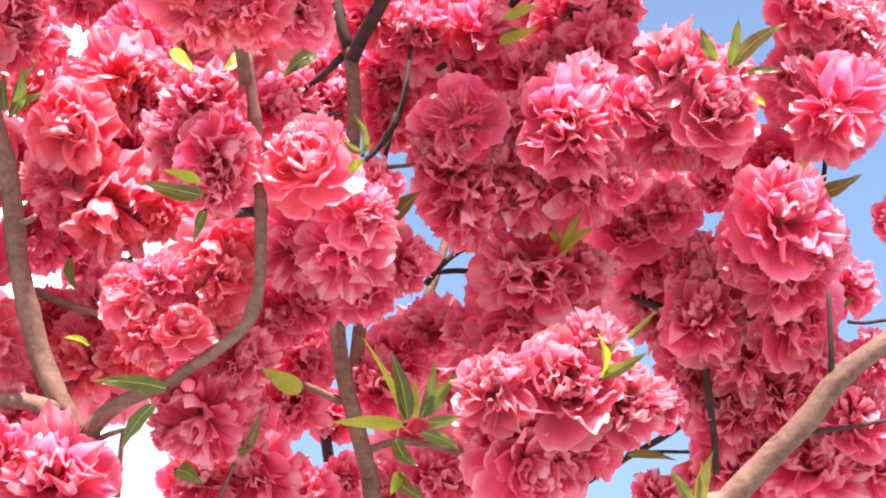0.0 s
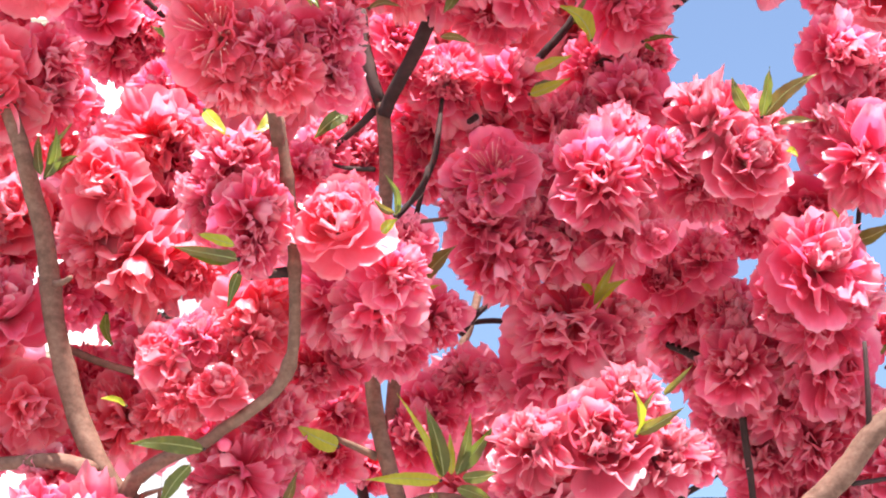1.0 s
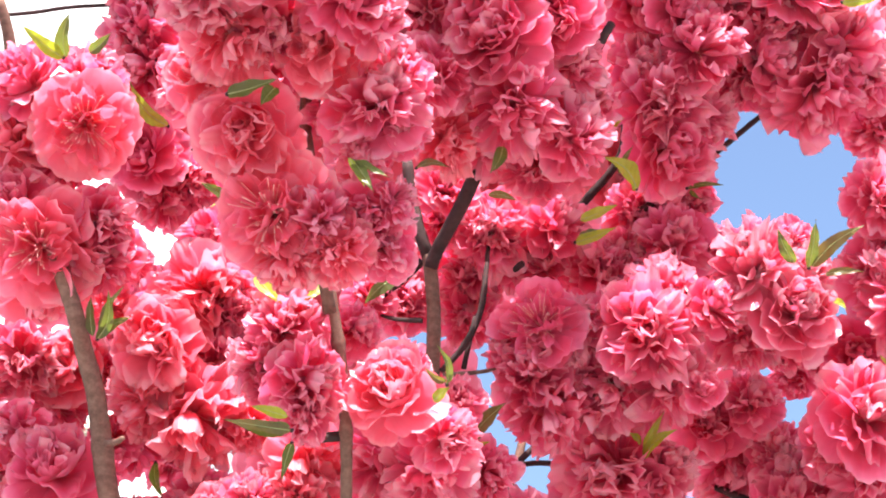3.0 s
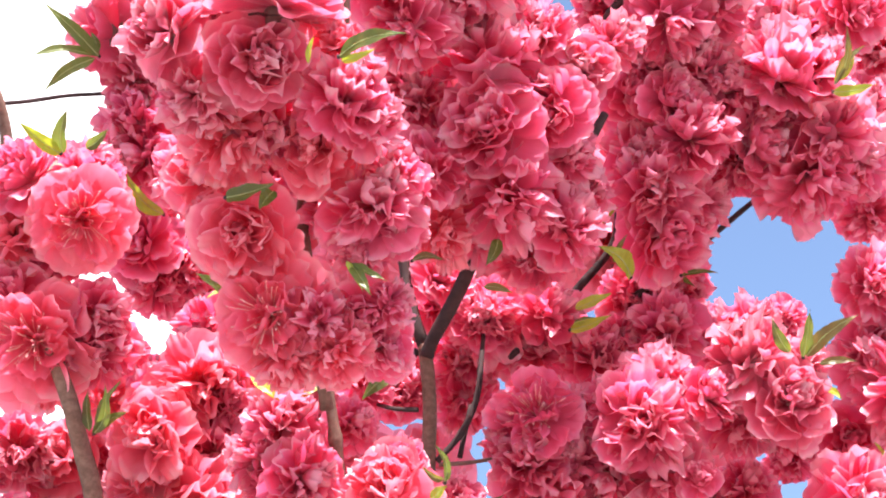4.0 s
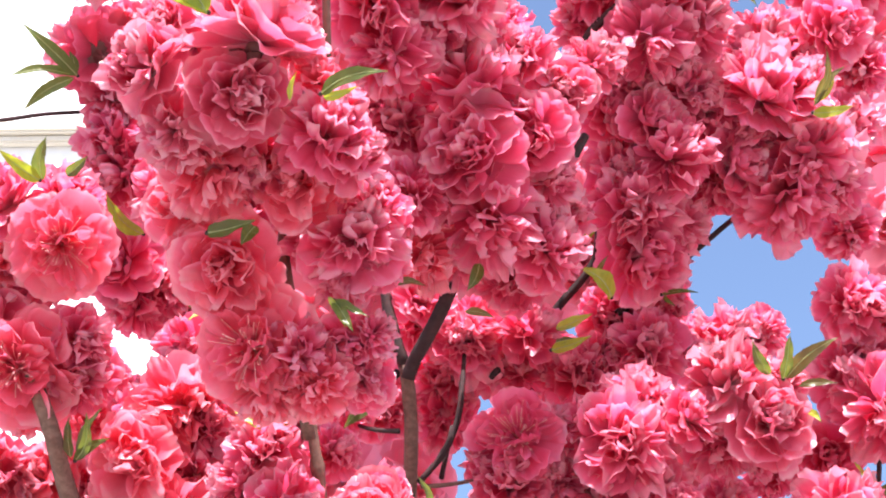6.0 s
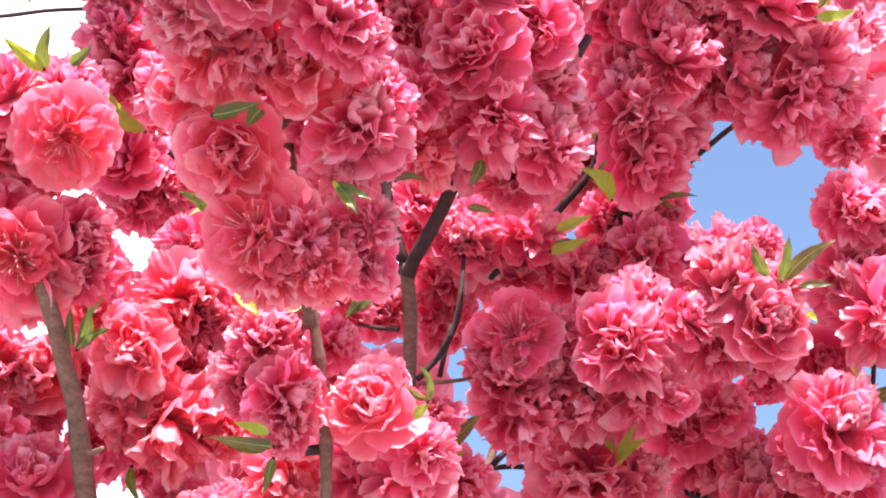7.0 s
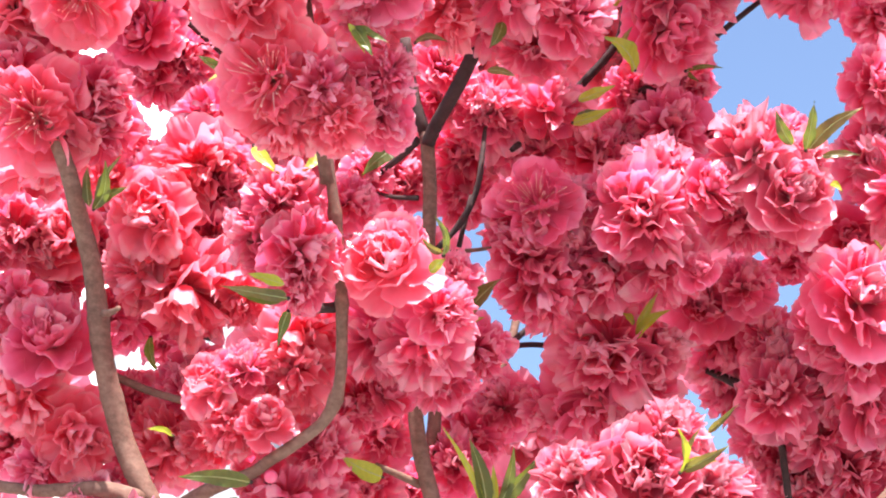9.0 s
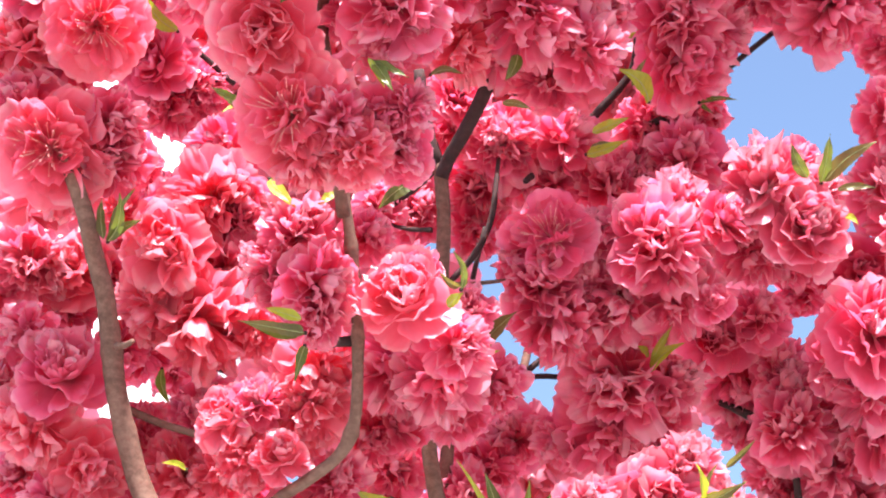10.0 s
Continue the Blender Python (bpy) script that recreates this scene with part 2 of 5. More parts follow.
def calyx_mesh(rng):
    """Cup, five sepals and a short stalk behind the petals, at unit size."""
    verts, faces = tube([(0, 0, -0.62), (0.03, 0, -0.4), (0, 0, -0.24), (0, 0, -0.1), (0, 0, 0.02)], [0.05, 0.055, 0.13, 0.17, 0.12], 8, 0, 3, 0.08)
    verts = [tuple(v) for v in verts]
    for k in range(5):
        a = 2 * math.pi * k / 5 + rng.uniform(-0.1, 0.1)
        ca, sa = math.cos(a), math.sin(a)
        o = len(verts)
        for r, h, z in ((0.12, 0.10, -0.13), (0.26, 0.11, -0.13), (0.40, 0.05, -0.17)):
            verts += [(ca * r - sa * h, sa * r + ca * h, z), (ca * r, sa * r, z - 0.03), (ca * r + sa * h, sa * r - ca * h, z)]
        for j in range(2):
            for i in range(2):
                b = o + j * 3 + i
                faces.append((b, b + 1, b + 4, b + 3))
    return mesh_of("calyx", verts, faces, CALYX)


def stamen_mesh(rng, count, reach):
    """Fine filaments with a small anther at each tip."""
    verts, faces = [], []
    for k in range(count):
        a, th = 2 * math.pi * k / count + rng.uniform(-0.2, 0.2), rng.uniform(0.25, 1.0)
        l = reach * rng.uniform(0.75, 1.1)
        end = Vector((math.sin(th) * math.cos(a), math.sin(th) * math.sin(a), math.cos(th))) * l
        mid = end * 0.55 + Vector((0, 0, 0.06))
        v, f = tube([(0, 0, 0.02), mid, end], [0.008, 0.007, 0.005], 4, 0, k, 0.2)
        o = len(verts)
        verts += [tuple(q) for q in v]
        faces += [tuple(i + o for i in q) for q in f]
        ball(end, 0.015, verts, faces, 5)
    return mesh_of("stamens", verts, faces, STAMEN)


# rings of petals: count, angle from the axis, length, width, cup, bend of the tip in radians, ruffle; the outer rings, then the crumpled heart
FORMS = {
    "full": ([(6, 110, 1.00, 0.95, 0.16, -0.3, 0.08), (6, 92, 1.03, 0.88, 0.18, 0.3, 0.10)],
             [(10, 74, 1.05, 0.62, 0.20, 0.6, 0.15), (11, 56, 1.06, 0.55, 0.22, 0.8, 0.16), (9, 38, 1.06, 0.50, 0.24, 0.9, 0.17), (7, 17, 1.03, 0.45, 0.26, 0.9, 0.18)]),
    "open": ([(6, 101, 1.02, 1.05, 0.12, -0.1, 0.08), (6, 88, 1.00, 0.96, 0.14, 0.25, 0.10)],
             [(8, 78, 0.96, 0.78, 0.16, 0.5, 0.11), (9, 64, 0.84, 0.60, 0.20, 0.7, 0.13), (8, 50, 0.64, 0.48, 0.24, 0.8, 0.15), (5, 28, 0.36, 0.32, 0.2, 0.5, 0.16)]),
    "cup": ([(6, 100, 1.04, 1.08, 0.18, 0.2, 0.07), (6, 80, 1.06, 1.02, 0.24, 0.7, 0.08)],
            [(7, 62, 1.05, 0.88, 0.28, 0.95, 0.10), (8, 45, 1.02, 0.72, 0.28, 1.0, 0.12), (8, 28, 0.95, 0.60, 0.28, 0.9, 0.13), (6, 12, 0.88, 0.50, 0.26, 0.8, 0.15)]),
    "skirt": ([(7, 122, 1.00, 0.90, 0.14, -0.4, 0.09), (7, 103, 1.02, 0.86, 0.16, 0.0, 0.11)],
              [(10, 87, 1.04, 0.64, 0.18, 0.4, 0.15), (10, 67, 1.05, 0.58, 0.20, 0.7, 0.16), (9, 47, 1.04, 0.51, 0.22, 0.8, 0.17), (6, 22, 1.0, 0.46, 0.24, 0.8, 0.18)]),
    "far": ([(6, 102, 1.02, 1.0, 0.16, 0.0, 0.11)],
            [(8, 78, 1.04, 0.80, 0.18, 0.6, 0.12), (8, 53, 1.04, 0.70, 0.22, 0.8, 0.14), (7, 26, 1.0, 0.60, 0.24, 0.9, 0.15)]),
}
TINT = {"p": PETAL, "s": PETAL_SALMON, "m": PETAL_MAUVE}
WORDS = {
    ("full", "p"): "full double pink-red blossom with tightly ruffled petals on twig",
    ("open", "p"): "wide open rose-pink double blossom showing pale stamens",
    ("cup", "p"): "cup-shaped rose-red double blossom with rounded petals on twig",
    ("skirt", "p"): "hanging deep pink double blossom with frilled outer petals",
    ("far", "p"): "crimson-pink double blossom deep in the crown",
    ("full", "s"): "full salmon-pink double blossom with soft ruffled petals",
    ("open", "s"): "wide open salmon-pink blossom with fan of pale stamens",
    ("cup", "s"): "cup-shaped salmon-pink blossom with broad smooth petals",
    ("skirt", "s"): "hanging pale salmon blossom with long drooping petals",
    ("full", "m"): "full mauve-pink blossom with paler ruffled rims",
    ("cup", "m"): "deepened mauve-pink blossom with curled rounded petals",
    ("open", "m"): "open mauve-pink blossom with darkened heart",
    ("skirt", "m"): "hanging deepened mauve-pink blossom with frilled petals",
}
moulds, used = {}, {}


def set_petal(rng, ring, theta, ph, spread):
    """Where a petal of a ring sits: base near the axis, leaning out by theta."""
    th = radians(theta + rng.uniform(-spread, spread))
    d = Vector((math.sin(th) * math.cos(ph), math.sin(th) * math.sin(ph), math.cos(th)))
    up = Vector((-math.cos(th) * math.cos(ph), -math.cos(th) * math.sin(ph), math.sin(th)))
    m = Matrix((d.cross(up), d, up)).transposed().to_4x4()
    return Matrix.Translation(d * 0.05 + Vector((0, 0, 0.02 * ring))) @ m @ pose(0, 0, 0, 0, rng.uniform(-spread, spread) * 1.8, 0) @ Matrix.Scale(rng.uniform(0.86, 1.1), 4)


def mould(form, tint, k):
    """Builds one blossom of unit radius, facing +z: single outer petals round a crumpled heart."""
    rng = random.Random("%s%s%d" % (form, tint, k))
    root = new("blossom")
    root.empty_display_size = 0.3
    tagged(root, WORDS[form, tint], "blossom", "blossoms on the peach tree")
    outer, inner = FORMS[form]
    for ring, (n, theta, length, width, cup, curl, ruffle) in enumerate(outer):
        shapes = [mesh_of("petal", *petal_geo(rng, length, width * rng.uniform(0.9, 1.1), cup * rng.uniform(0.6, 1.4), curl + rng.uniform(-0.3, 0.3), ruffle * rng.uniform(0.8, 1.3), 14, 7), TINT[tint]) for _ in range(3)]
        off = rng.uniform(0, 6.28)
        for i in range(n):
            ph = off + 2 * math.pi * (i + rng.uniform(-0.25, 0.25)) / n
            part("petal", shapes[i % 3], root, set_petal(rng, ring, theta, ph, 12))
    verts, faces = [], []
    for ring, (n, theta, length, width, cup, curl, ruffle) in enumerate(inner):
        off = rng.uniform(0, 6.28)
        for i in range(n):
            ph = off + 2 * math.pi * (i + rng.uniform(-0.35, 0.35)) / n
            v, f = petal_geo(rng, length * rng.uniform(0.8, 1.08), width * rng.uniform(0.65, 1.15), cup * rng.uniform(0.4, 1.5), (curl if rng.random() < 0.78 else -0.7 * curl) + rng.uniform(-0.4, 0.4), ruffle * rng.uniform(0.7, 1.4), 14, 6)
            m = set_petal(rng, ring + 2, theta, ph, 13)
            o = len(verts)
            verts += [tuple(m @ Vector(q)) for q in v]
            faces += [tuple(x + o for x in q) for q in f]
    part("petal_heart", mesh_of("petal_heart", verts, faces, TINT[tint]), root, label="tightly crumpled inner petals")
    part("calyx", calyx_mesh(rng), root, label="dark red calyx")
    if form != "far":
        part("stamen_tuft", stamen_mesh(rng, 30 if form == "open" else 10, 0.74 if form == "open" else 0.5), root, label="pale stamens with tiny anthers")
    return root


def bloom(form, tint, x, y, z, radius, nx, ny, nz):
    """A blossom at a place, of a radius in metres, facing along n."""
    count = used.get((form, tint), 0)
    used[form, tint] = count + 1
    k = count % (3 if form in ("full", "skirt", "far") and tint == "p" else 2)
    rng = random.Random(x * 31 + y * 17 + z * 7)
    sway = 0.12 if form == "open" else 0.38
    facing = Vector((nx, ny, nz)) + Vector([rng.uniform(-sway, sway) for _ in range(3)])
    if form in ("full", "cup"):
        facing.z += 0.2
    m = Matrix.Translation((x, y, z)) @ facing.to_track_quat("Z", "Y").to_matrix().to_4x4() @ pose(0, 0, 0, 0, 0, rng.uniform(0, 360))
    m = m @ Matrix.Diagonal((radius * rng.uniform(0.93, 1.07), radius * rng.uniform(0.93, 1.07), radius * rng.uniform(0.9, 1.1), 1))
    if (form, tint, k) not in moulds:
        moulds[form, tint, k] = mould(form, tint, k)
        moulds[form, tint, k].matrix_basis = m
        return moulds[form, tint, k]
    src = moulds[form, tint, k]
    ob = copy_thing(src, m)
    ob.matrix_basis = m
    return ob


def far_mass(name, rows):
    """Blossoms deep in the crown, each with its own petals, joined into one."""
    V, Fs, base = [], [], 0
    kinds = []
    for k in range(4):
        rng = random.Random(900 + k)
        verts, faces = [], []
        for ring, (n, theta, length, width, cup, curl, ruffle) in enumerate(FORMS["far"][0] + FORMS["far"][1]):
            off = rng.uniform(0, 6.28)
            for i in range(n):
                v, f = petal_geo(rng, length, width * rng.uniform(0.85, 1.15), cup, curl + rng.uniform(-0.4, 0.4), ruffle, 7, 5)
                m = set_petal(rng, ring, theta, off + 2 * math.pi * (i + rng.uniform(-0.3, 0.3)) / n, 16)
                o = len(verts)
                verts += [tuple(m @ Vector(q)) for q in v]
                faces += [tuple(x + o for x in q) for q in f]
        kinds.append((np.array(verts), np.array(faces)))
    for x, y, z, radius, nx, ny, nz in rows:
        rng = random.Random(x * 31 + y * 17 + z * 7)
        verts, faces = kinds[rng.randrange(4)]
        m = Vector((nx, ny, nz)).to_track_quat("Z", "Y").to_matrix() @ pose(0, 0, 0, 0, 0, rng.uniform(0, 360)).to_3x3()
        V.append(verts @ np.array(m).T * radius + np.array((x, y, z)))
        Fs.append(faces + base)
        base += len(verts)
    me = mesh_of(name, np.concatenate(V).tolist(), np.concatenate(Fs).tolist(), PETAL)
    return tagged(new(name, me), "mass of crimson-pink double blossoms deep in the crown", "blossoms", kind="stuff")


def leaf_blade(base, tip, width, tone, seed):
    """A lance-shaped blade folded along its midrib, arching from base to tip, with a toothed rim."""
    rng = random.Random(seed)
    b, t = Vector(base), Vector(tip)
    d = t - b
    length = d.length
    d.normalize()
    face = Vector((rng.uniform(-0.45, 0.45), -0.85, rng.uniform(-0.5, 0.1)))
    face = (face - d * face.dot(d)).normalized()
    side = d.cross(face)
    verts, faces = [], []
    rows, cols = 14, 6
    bend = rng.uniform(-0.10, 0.10)
    sag = rng.uniform(0.02, 0.12)
    fold = rng.uniform(0.15, 0.5)
    for j in range(rows + 1):
        v = j / rows
        half = width * 0.5 * (2.35 * v ** 0.62 * (1 - v) ** 1.12 + 0.05 * (1 - v))
        half *= 1 + 0.05 * (j % 2)
        for i in range(cols + 1):
            u = 2 * i / cols - 1
            q = b + d * (v * length) + side * (u * half + bend * length * math.sin(math.pi * v))
            q = q + face * (fold * half * abs(u) + sag * length * math.sin(math.pi * v) + 0.06 * width * math.sin(v * 14 + seed + u * 2) * abs(u))
            verts.append(q - b)
    for j in range(rows):
        for i in range(cols):
            a = j * (cols + 1) + i
            faces.append((a, a + 1, a + cols + 2, a + cols + 1))
    mid = [verts[j * (cols + 1) + cols // 2] + face * (0.012 * width) for j in range(0, rows + 1, 2)]
    rv, rf = tube(mid, [width * 0.035 * (1 - 0.8 * k / (len(mid) - 1)) for k in range(len(mid))], 5, 0, 1, 0.02)
    rib = mesh_of("midrib", [tuple(q) for q in rv], rf, RIB)
    return mesh_of("leaf", [tuple(q) for q in verts], faces, LEAF[tone]), rib


LEAF_WORDS = {"g": "green lance-shaped young leaves sprouting among pink blossoms", "y": "bright lime-yellow young leaves sprouting from twig tip",
              "b": "bronze-green folded young leaves beside pink blossoms"}


def shoot(tone, *blades):
    """A tuft of leaves. Each blade: base, tip (metres), width, tone."""
    b0 = Vector(blades[0][0])
    root = new("leaf_shoot")
    root.empty_display_size = 0.01
    root.location = b0
    tagged(root, LEAF_WORDS[tone] if len(blades) > 1 else LEAF_WORDS[tone].replace("leaves", "leaf"), "leaves", "young leaves")
    for k, (base, tip, width, own) in enumerate(blades):
        blade, rib = leaf_blade(base, tip, width, own, int(abs(base[0]) * 9e4) + k * 7)
        leaf = part("leaf", blade, root, Matrix.Translation(Vector(base) - b0))
        part("midrib", rib, leaf, label="pale raised midrib")
    bv, bf = [], []
    ball((0, 0, 0), 0.0009, bv, bf, 6)
    part("shoot_base", mesh_of("shoot_base", bv, bf, TWIG), root)
    return root


def bud(x, y, z, r, nx, ny, nz):
    """A closed round bud with a dark cup."""
    root = new("flower_bud")
    root.matrix_basis = Matrix.Translation((x, y, z)) @ Vector((nx, ny, nz)).to_track_quat("Z", "Y").to_matrix().to_4x4()
    tagged(root, "round closed pink flower bud on the branch", "bud", "flower buds")
    prof = [(0, -0.9), (0.62, -0.72), (0.95, -0.2), (1.0, 0.2), (0.8, 0.7), (0.4, 0.98), (0.05, 1.05)]
    verts, faces = [], []
    for k, (rr, h) in enumerate(prof):
        for i in range(14):
            a = 2 * math.pi * i / 14 + 0.22 * k
            w = 1 + 0.07 * math.sin(5 * a)
            verts.append((rr * w * r * math.cos(a), rr * w * r * math.sin(a), h * r))
    for k in range(len(prof) - 1):
        for i in range(14):
            a, b = k * 14 + i, k * 14 + (i + 1) % 14
            faces.append((a, b, b + 14, a + 14))
    part("petals", mesh_of("bud_petals", verts, faces, BUD), root)
    part("calyx", calyx_mesh(random.Random(4)), root, Matrix.Translation((0, 0, -0.75 * r)) @ Matrix.Scale(r * 1.6, 4), "dark red calyx")


def box(name, lo, hi, mat, parent, bevel=0.02):
    bm = bmesh.new()
    bmesh.ops.create_cube(bm, size=1)
    c = [(a + b) / 2 for a, b in zip(lo, hi)]
    for v in bm.verts:
        v.co = Vector([c[i] + v.co[i] * (hi[i] - lo[i]) for i in range(3)])
    bmesh.ops.bevel(bm, geom=bm.edges[:], offset=bevel, segments=2, affect="EDGES")
    me = bpy.data.meshes.new(name)
    bm.to_mesh(me)
    bm.free()
    me.materials.append(mat)
    return part(name, me, parent)


# ---- ground ----
gv, gf = [], []
rings = [0.0, 0.6, 1.5, 3, 6, 12, 25, 60, 150, 400, 1000, 3000]
for k, r in enumerate(rings[1:]):
    for i in range(48):
        a = 2 * math.pi * i / 48
        gv.append((r * math.cos(a), r * math.sin(a), 0.03 * noise.noise(Vector((r * math.cos(a), r * math.sin(a), 0)) * 0.7) if r < 30 else 0.0))
gv.append((0, 0, 0))
for k in range(len(rings) - 2):
    for i in range(48):
        a, b = k * 48 + i, k * 48 + (i + 1) % 48
        gf.append((a, a + 48, b + 48, b))
for i in range(48):
    gf.append((len(gv) - 1, i, (i + 1) % 48))
tagged(new("ground", mesh_of("ground", gv, gf, BOUNCE_GREY)), "level unseen grey ground bouncing light up to the peach tree", "ground", kind="structure")

# ---- building behind the tree: a sunlit white front, a side wall toned grey for shade ----
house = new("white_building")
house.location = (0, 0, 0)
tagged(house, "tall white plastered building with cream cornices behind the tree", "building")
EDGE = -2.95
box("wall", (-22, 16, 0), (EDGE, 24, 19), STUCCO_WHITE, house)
box("wing_wall", (EDGE + 0.003, 17.0, 0), (EDGE + 0.75, 24, 8.6), STUCCO_SHADED, house)
box("roof", (-22.3, 15.7, 19.004), (EDGE + 0.3, 24.3, 19.35), CORNICE, house, 0.04)
for k, h in enumerate((4.6, 8.35, 12.5, 15.9)):
    box("cornice", (-22.1, 15.80, h), (EDGE - 0.5, 15.997, h + 0.16), CORNICE, house, 0.03)
    box("fillet", (-22.1, 15.88, h - 0.10), (EDGE - 0.5, 15.997, h - 0.003), CORNICE, house, 0.02)

# ---- the peach tree: trunk, limbs and twigs ----
tree = new("peach_tree")
tree.location = (0.02, 0.86, 0)
tagged(tree, "flowering peach tree with grey-brown limbs and dark twigs", "tree")


def limb(name, points, radii, mat=BARK, knots=0.12, label=""):
    seed = len(tree.children) + 1
    off = tree.location
    slim = 0.88 if mat is BARK else 0.95
    v, f = tube([Vector(p) - off for p in points], [r * slim for r in radii], 14 if max(radii) > 0.0035 else 8, knots * 1.3, seed, 0.012 if max(radii) > 0.03 else 0.004)
    return part(name, mesh_of(name, v, f, mat), tree, None, label)

# trunk and limbs
limb('trunk', [(0.02, 0.86, -0.05), (0.02, 0.86, 0.08), (0.04, 0.87, 0.5), (0.01, 0.86, 0.95), (0.03, 0.85, 1.45)],
     [0.075, 0.06, 0.047, 0.043, 0.036], BARK, 0.05, 'grey-brown trunk')
limb('limb', [(-0.1830, 0.5860, 1.9850), (-0.1745, 0.5970, 1.9630), (-0.1720, 0.6120, 1.9510), (-0.1685, 0.6220, 1.9390), (-0.1665, 0.6310, 1.9270), (-0.1640, 0.6440, 1.9050), (-0.1590, 0.6570, 1.8840), (-0.1530, 0.6650, 1.8660), (-0.1460, 0.6680, 1.8520), (-0.1390, 0.6720, 1.8400), (-0.1330, 0.6790, 1.8280), (-0.1000, 0.7200, 1.7200), (0.0000, 0.8200, 1.5500), (0.0300, 0.8500, 1.4200)],
     [0.0038, 0.0043, 0.0046, 0.0047, 0.0048, 0.0052, 0.0055, 0.0057, 0.0057, 0.0058, 0.0060, 0.0110, 0.0160, 0.0220], BARK, 0.12)
limb('limb', [(-0.2421, 0.6826, 1.8610), (-0.2181, 0.6800, 1.8553), (-0.1943, 0.6767, 1.8511), (-0.1645, 0.6650, 1.8483), (-0.1510, 0.6623, 1.8450), (-0.1441, 0.6609, 1.8412)],
     [0.0023, 0.0027, 0.0031, 0.0039, 0.0045, 0.0047], BARK, 0.12)
limb('twig', [(-0.1620, 0.6315, 1.9164), (-0.1573, 0.6268, 1.9148), (-0.1534, 0.6213, 1.9144)],
     [0.0020, 0.0016, 0.0013], BARK, 0.12)
limb('limb', [(-0.0626, 0.5573, 1.9558), (-0.0601, 0.5646, 1.9407), (-0.0577, 0.5733, 1.9226), (-0.0560, 0.5821, 1.9045), (-0.0561, 0.5954, 1.8886), (-0.0573, 0.6079, 1.8744), (-0.0630, 0.6184, 1.8645), (-0.0753, 0.6279, 1.8573), (-0.0873, 0.6362, 1.8522), (-0.0949, 0.6435, 1.8492), (-0.1120, 0.6514, 1.8452), (-0.1264, 0.6607, 1.8384), (-0.1319, 0.6703, 1.8304)],
     [0.0025, 0.0026, 0.0027, 0.0028, 0.0027, 0.0027, 0.0028, 0.0028, 0.0029, 0.0031, 0.0036, 0.0042, 0.0046], BARK, 0.30)
limb('limb', [(-0.0497, 0.4071, 2.0826), (-0.0495, 0.4197, 2.0615), (-0.0495, 0.4332, 2.0487), (-0.0517, 0.4510, 2.0385), (-0.0642, 0.4831, 2.0139), (-0.0689, 0.4984, 1.9980), (-0.0674, 0.5085, 1.9812), (-0.0645, 0.5344, 1.9574), (-0.0615, 0.5535, 1.9393)],
     [0.0014, 0.0016, 0.0018, 0.0019, 0.0024, 0.0027, 0.0027, 0.0028, 0.0030], BARK, 0.30)
limb('twig', [(-0.0575, 0.5864, 1.9004), (-0.0662, 0.5851, 1.8988), (-0.0746, 0.5816, 1.8951)],
     [0.0025, 0.0021, 0.0013], TWIG, 0.12)
limb('limb', [(-0.0250, 0.6440, 2.0154), (-0.0231, 0.6525, 1.9979), (-0.0229, 0.6616, 1.9792), (-0.0243, 0.6730, 1.9558), (-0.0270, 0.6811, 1.9280), (-0.0284, 0.6890, 1.9004), (-0.0255, 0.6943, 1.8778), (-0.0194, 0.7019, 1.8551), (-0.0134, 0.7111, 1.8357), (-0.0106, 0.7188, 1.8198), (0.0050, 0.7400, 1.6600), (0.0300, 0.8300, 1.5000), (0.0300, 0.8500, 1.4000)],
     [0.0037, 0.0037, 0.0036, 0.0037, 0.0039, 0.0041, 0.0043, 0.0043, 0.0045, 0.0047, 0.0080, 0.0140, 0.0200], BARK, 0.30)
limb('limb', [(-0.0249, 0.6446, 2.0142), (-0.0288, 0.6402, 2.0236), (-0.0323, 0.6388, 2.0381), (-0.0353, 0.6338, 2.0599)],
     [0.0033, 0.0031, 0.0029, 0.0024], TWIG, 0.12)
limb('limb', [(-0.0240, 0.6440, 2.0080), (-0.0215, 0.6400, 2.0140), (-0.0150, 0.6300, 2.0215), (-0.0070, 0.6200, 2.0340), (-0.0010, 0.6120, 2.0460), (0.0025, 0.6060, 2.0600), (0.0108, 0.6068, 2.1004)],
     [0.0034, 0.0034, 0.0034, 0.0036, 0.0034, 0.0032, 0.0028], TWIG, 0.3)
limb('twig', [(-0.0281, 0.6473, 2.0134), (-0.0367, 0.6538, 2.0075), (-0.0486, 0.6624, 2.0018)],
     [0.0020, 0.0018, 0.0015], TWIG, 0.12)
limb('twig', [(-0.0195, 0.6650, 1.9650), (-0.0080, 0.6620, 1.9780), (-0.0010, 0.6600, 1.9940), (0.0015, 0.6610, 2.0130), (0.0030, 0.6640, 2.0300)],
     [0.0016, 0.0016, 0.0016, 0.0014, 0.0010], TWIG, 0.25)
limb('twig', [(-0.0185, 0.6593, 1.9609), (-0.0057, 0.6587, 1.9614), (0.0102, 0.6619, 1.9653)],
     [0.0013, 0.0012, 0.0010], BARK, 0.12)
limb('twig', [(-0.0090, 0.6680, 1.9680), (-0.0060, 0.6660, 1.9820), (-0.0035, 0.6640, 1.9930)],
     [0.0013, 0.0013, 0.0011], TWIG, 0.25)
limb('twig', [(-0.0282, 0.6567, 1.9874), (-0.0388, 0.6609, 1.9899), (-0.0475, 0.6644, 1.9938)],
     [0.0014, 0.0012, 0.0009], TWIG, 0.12)
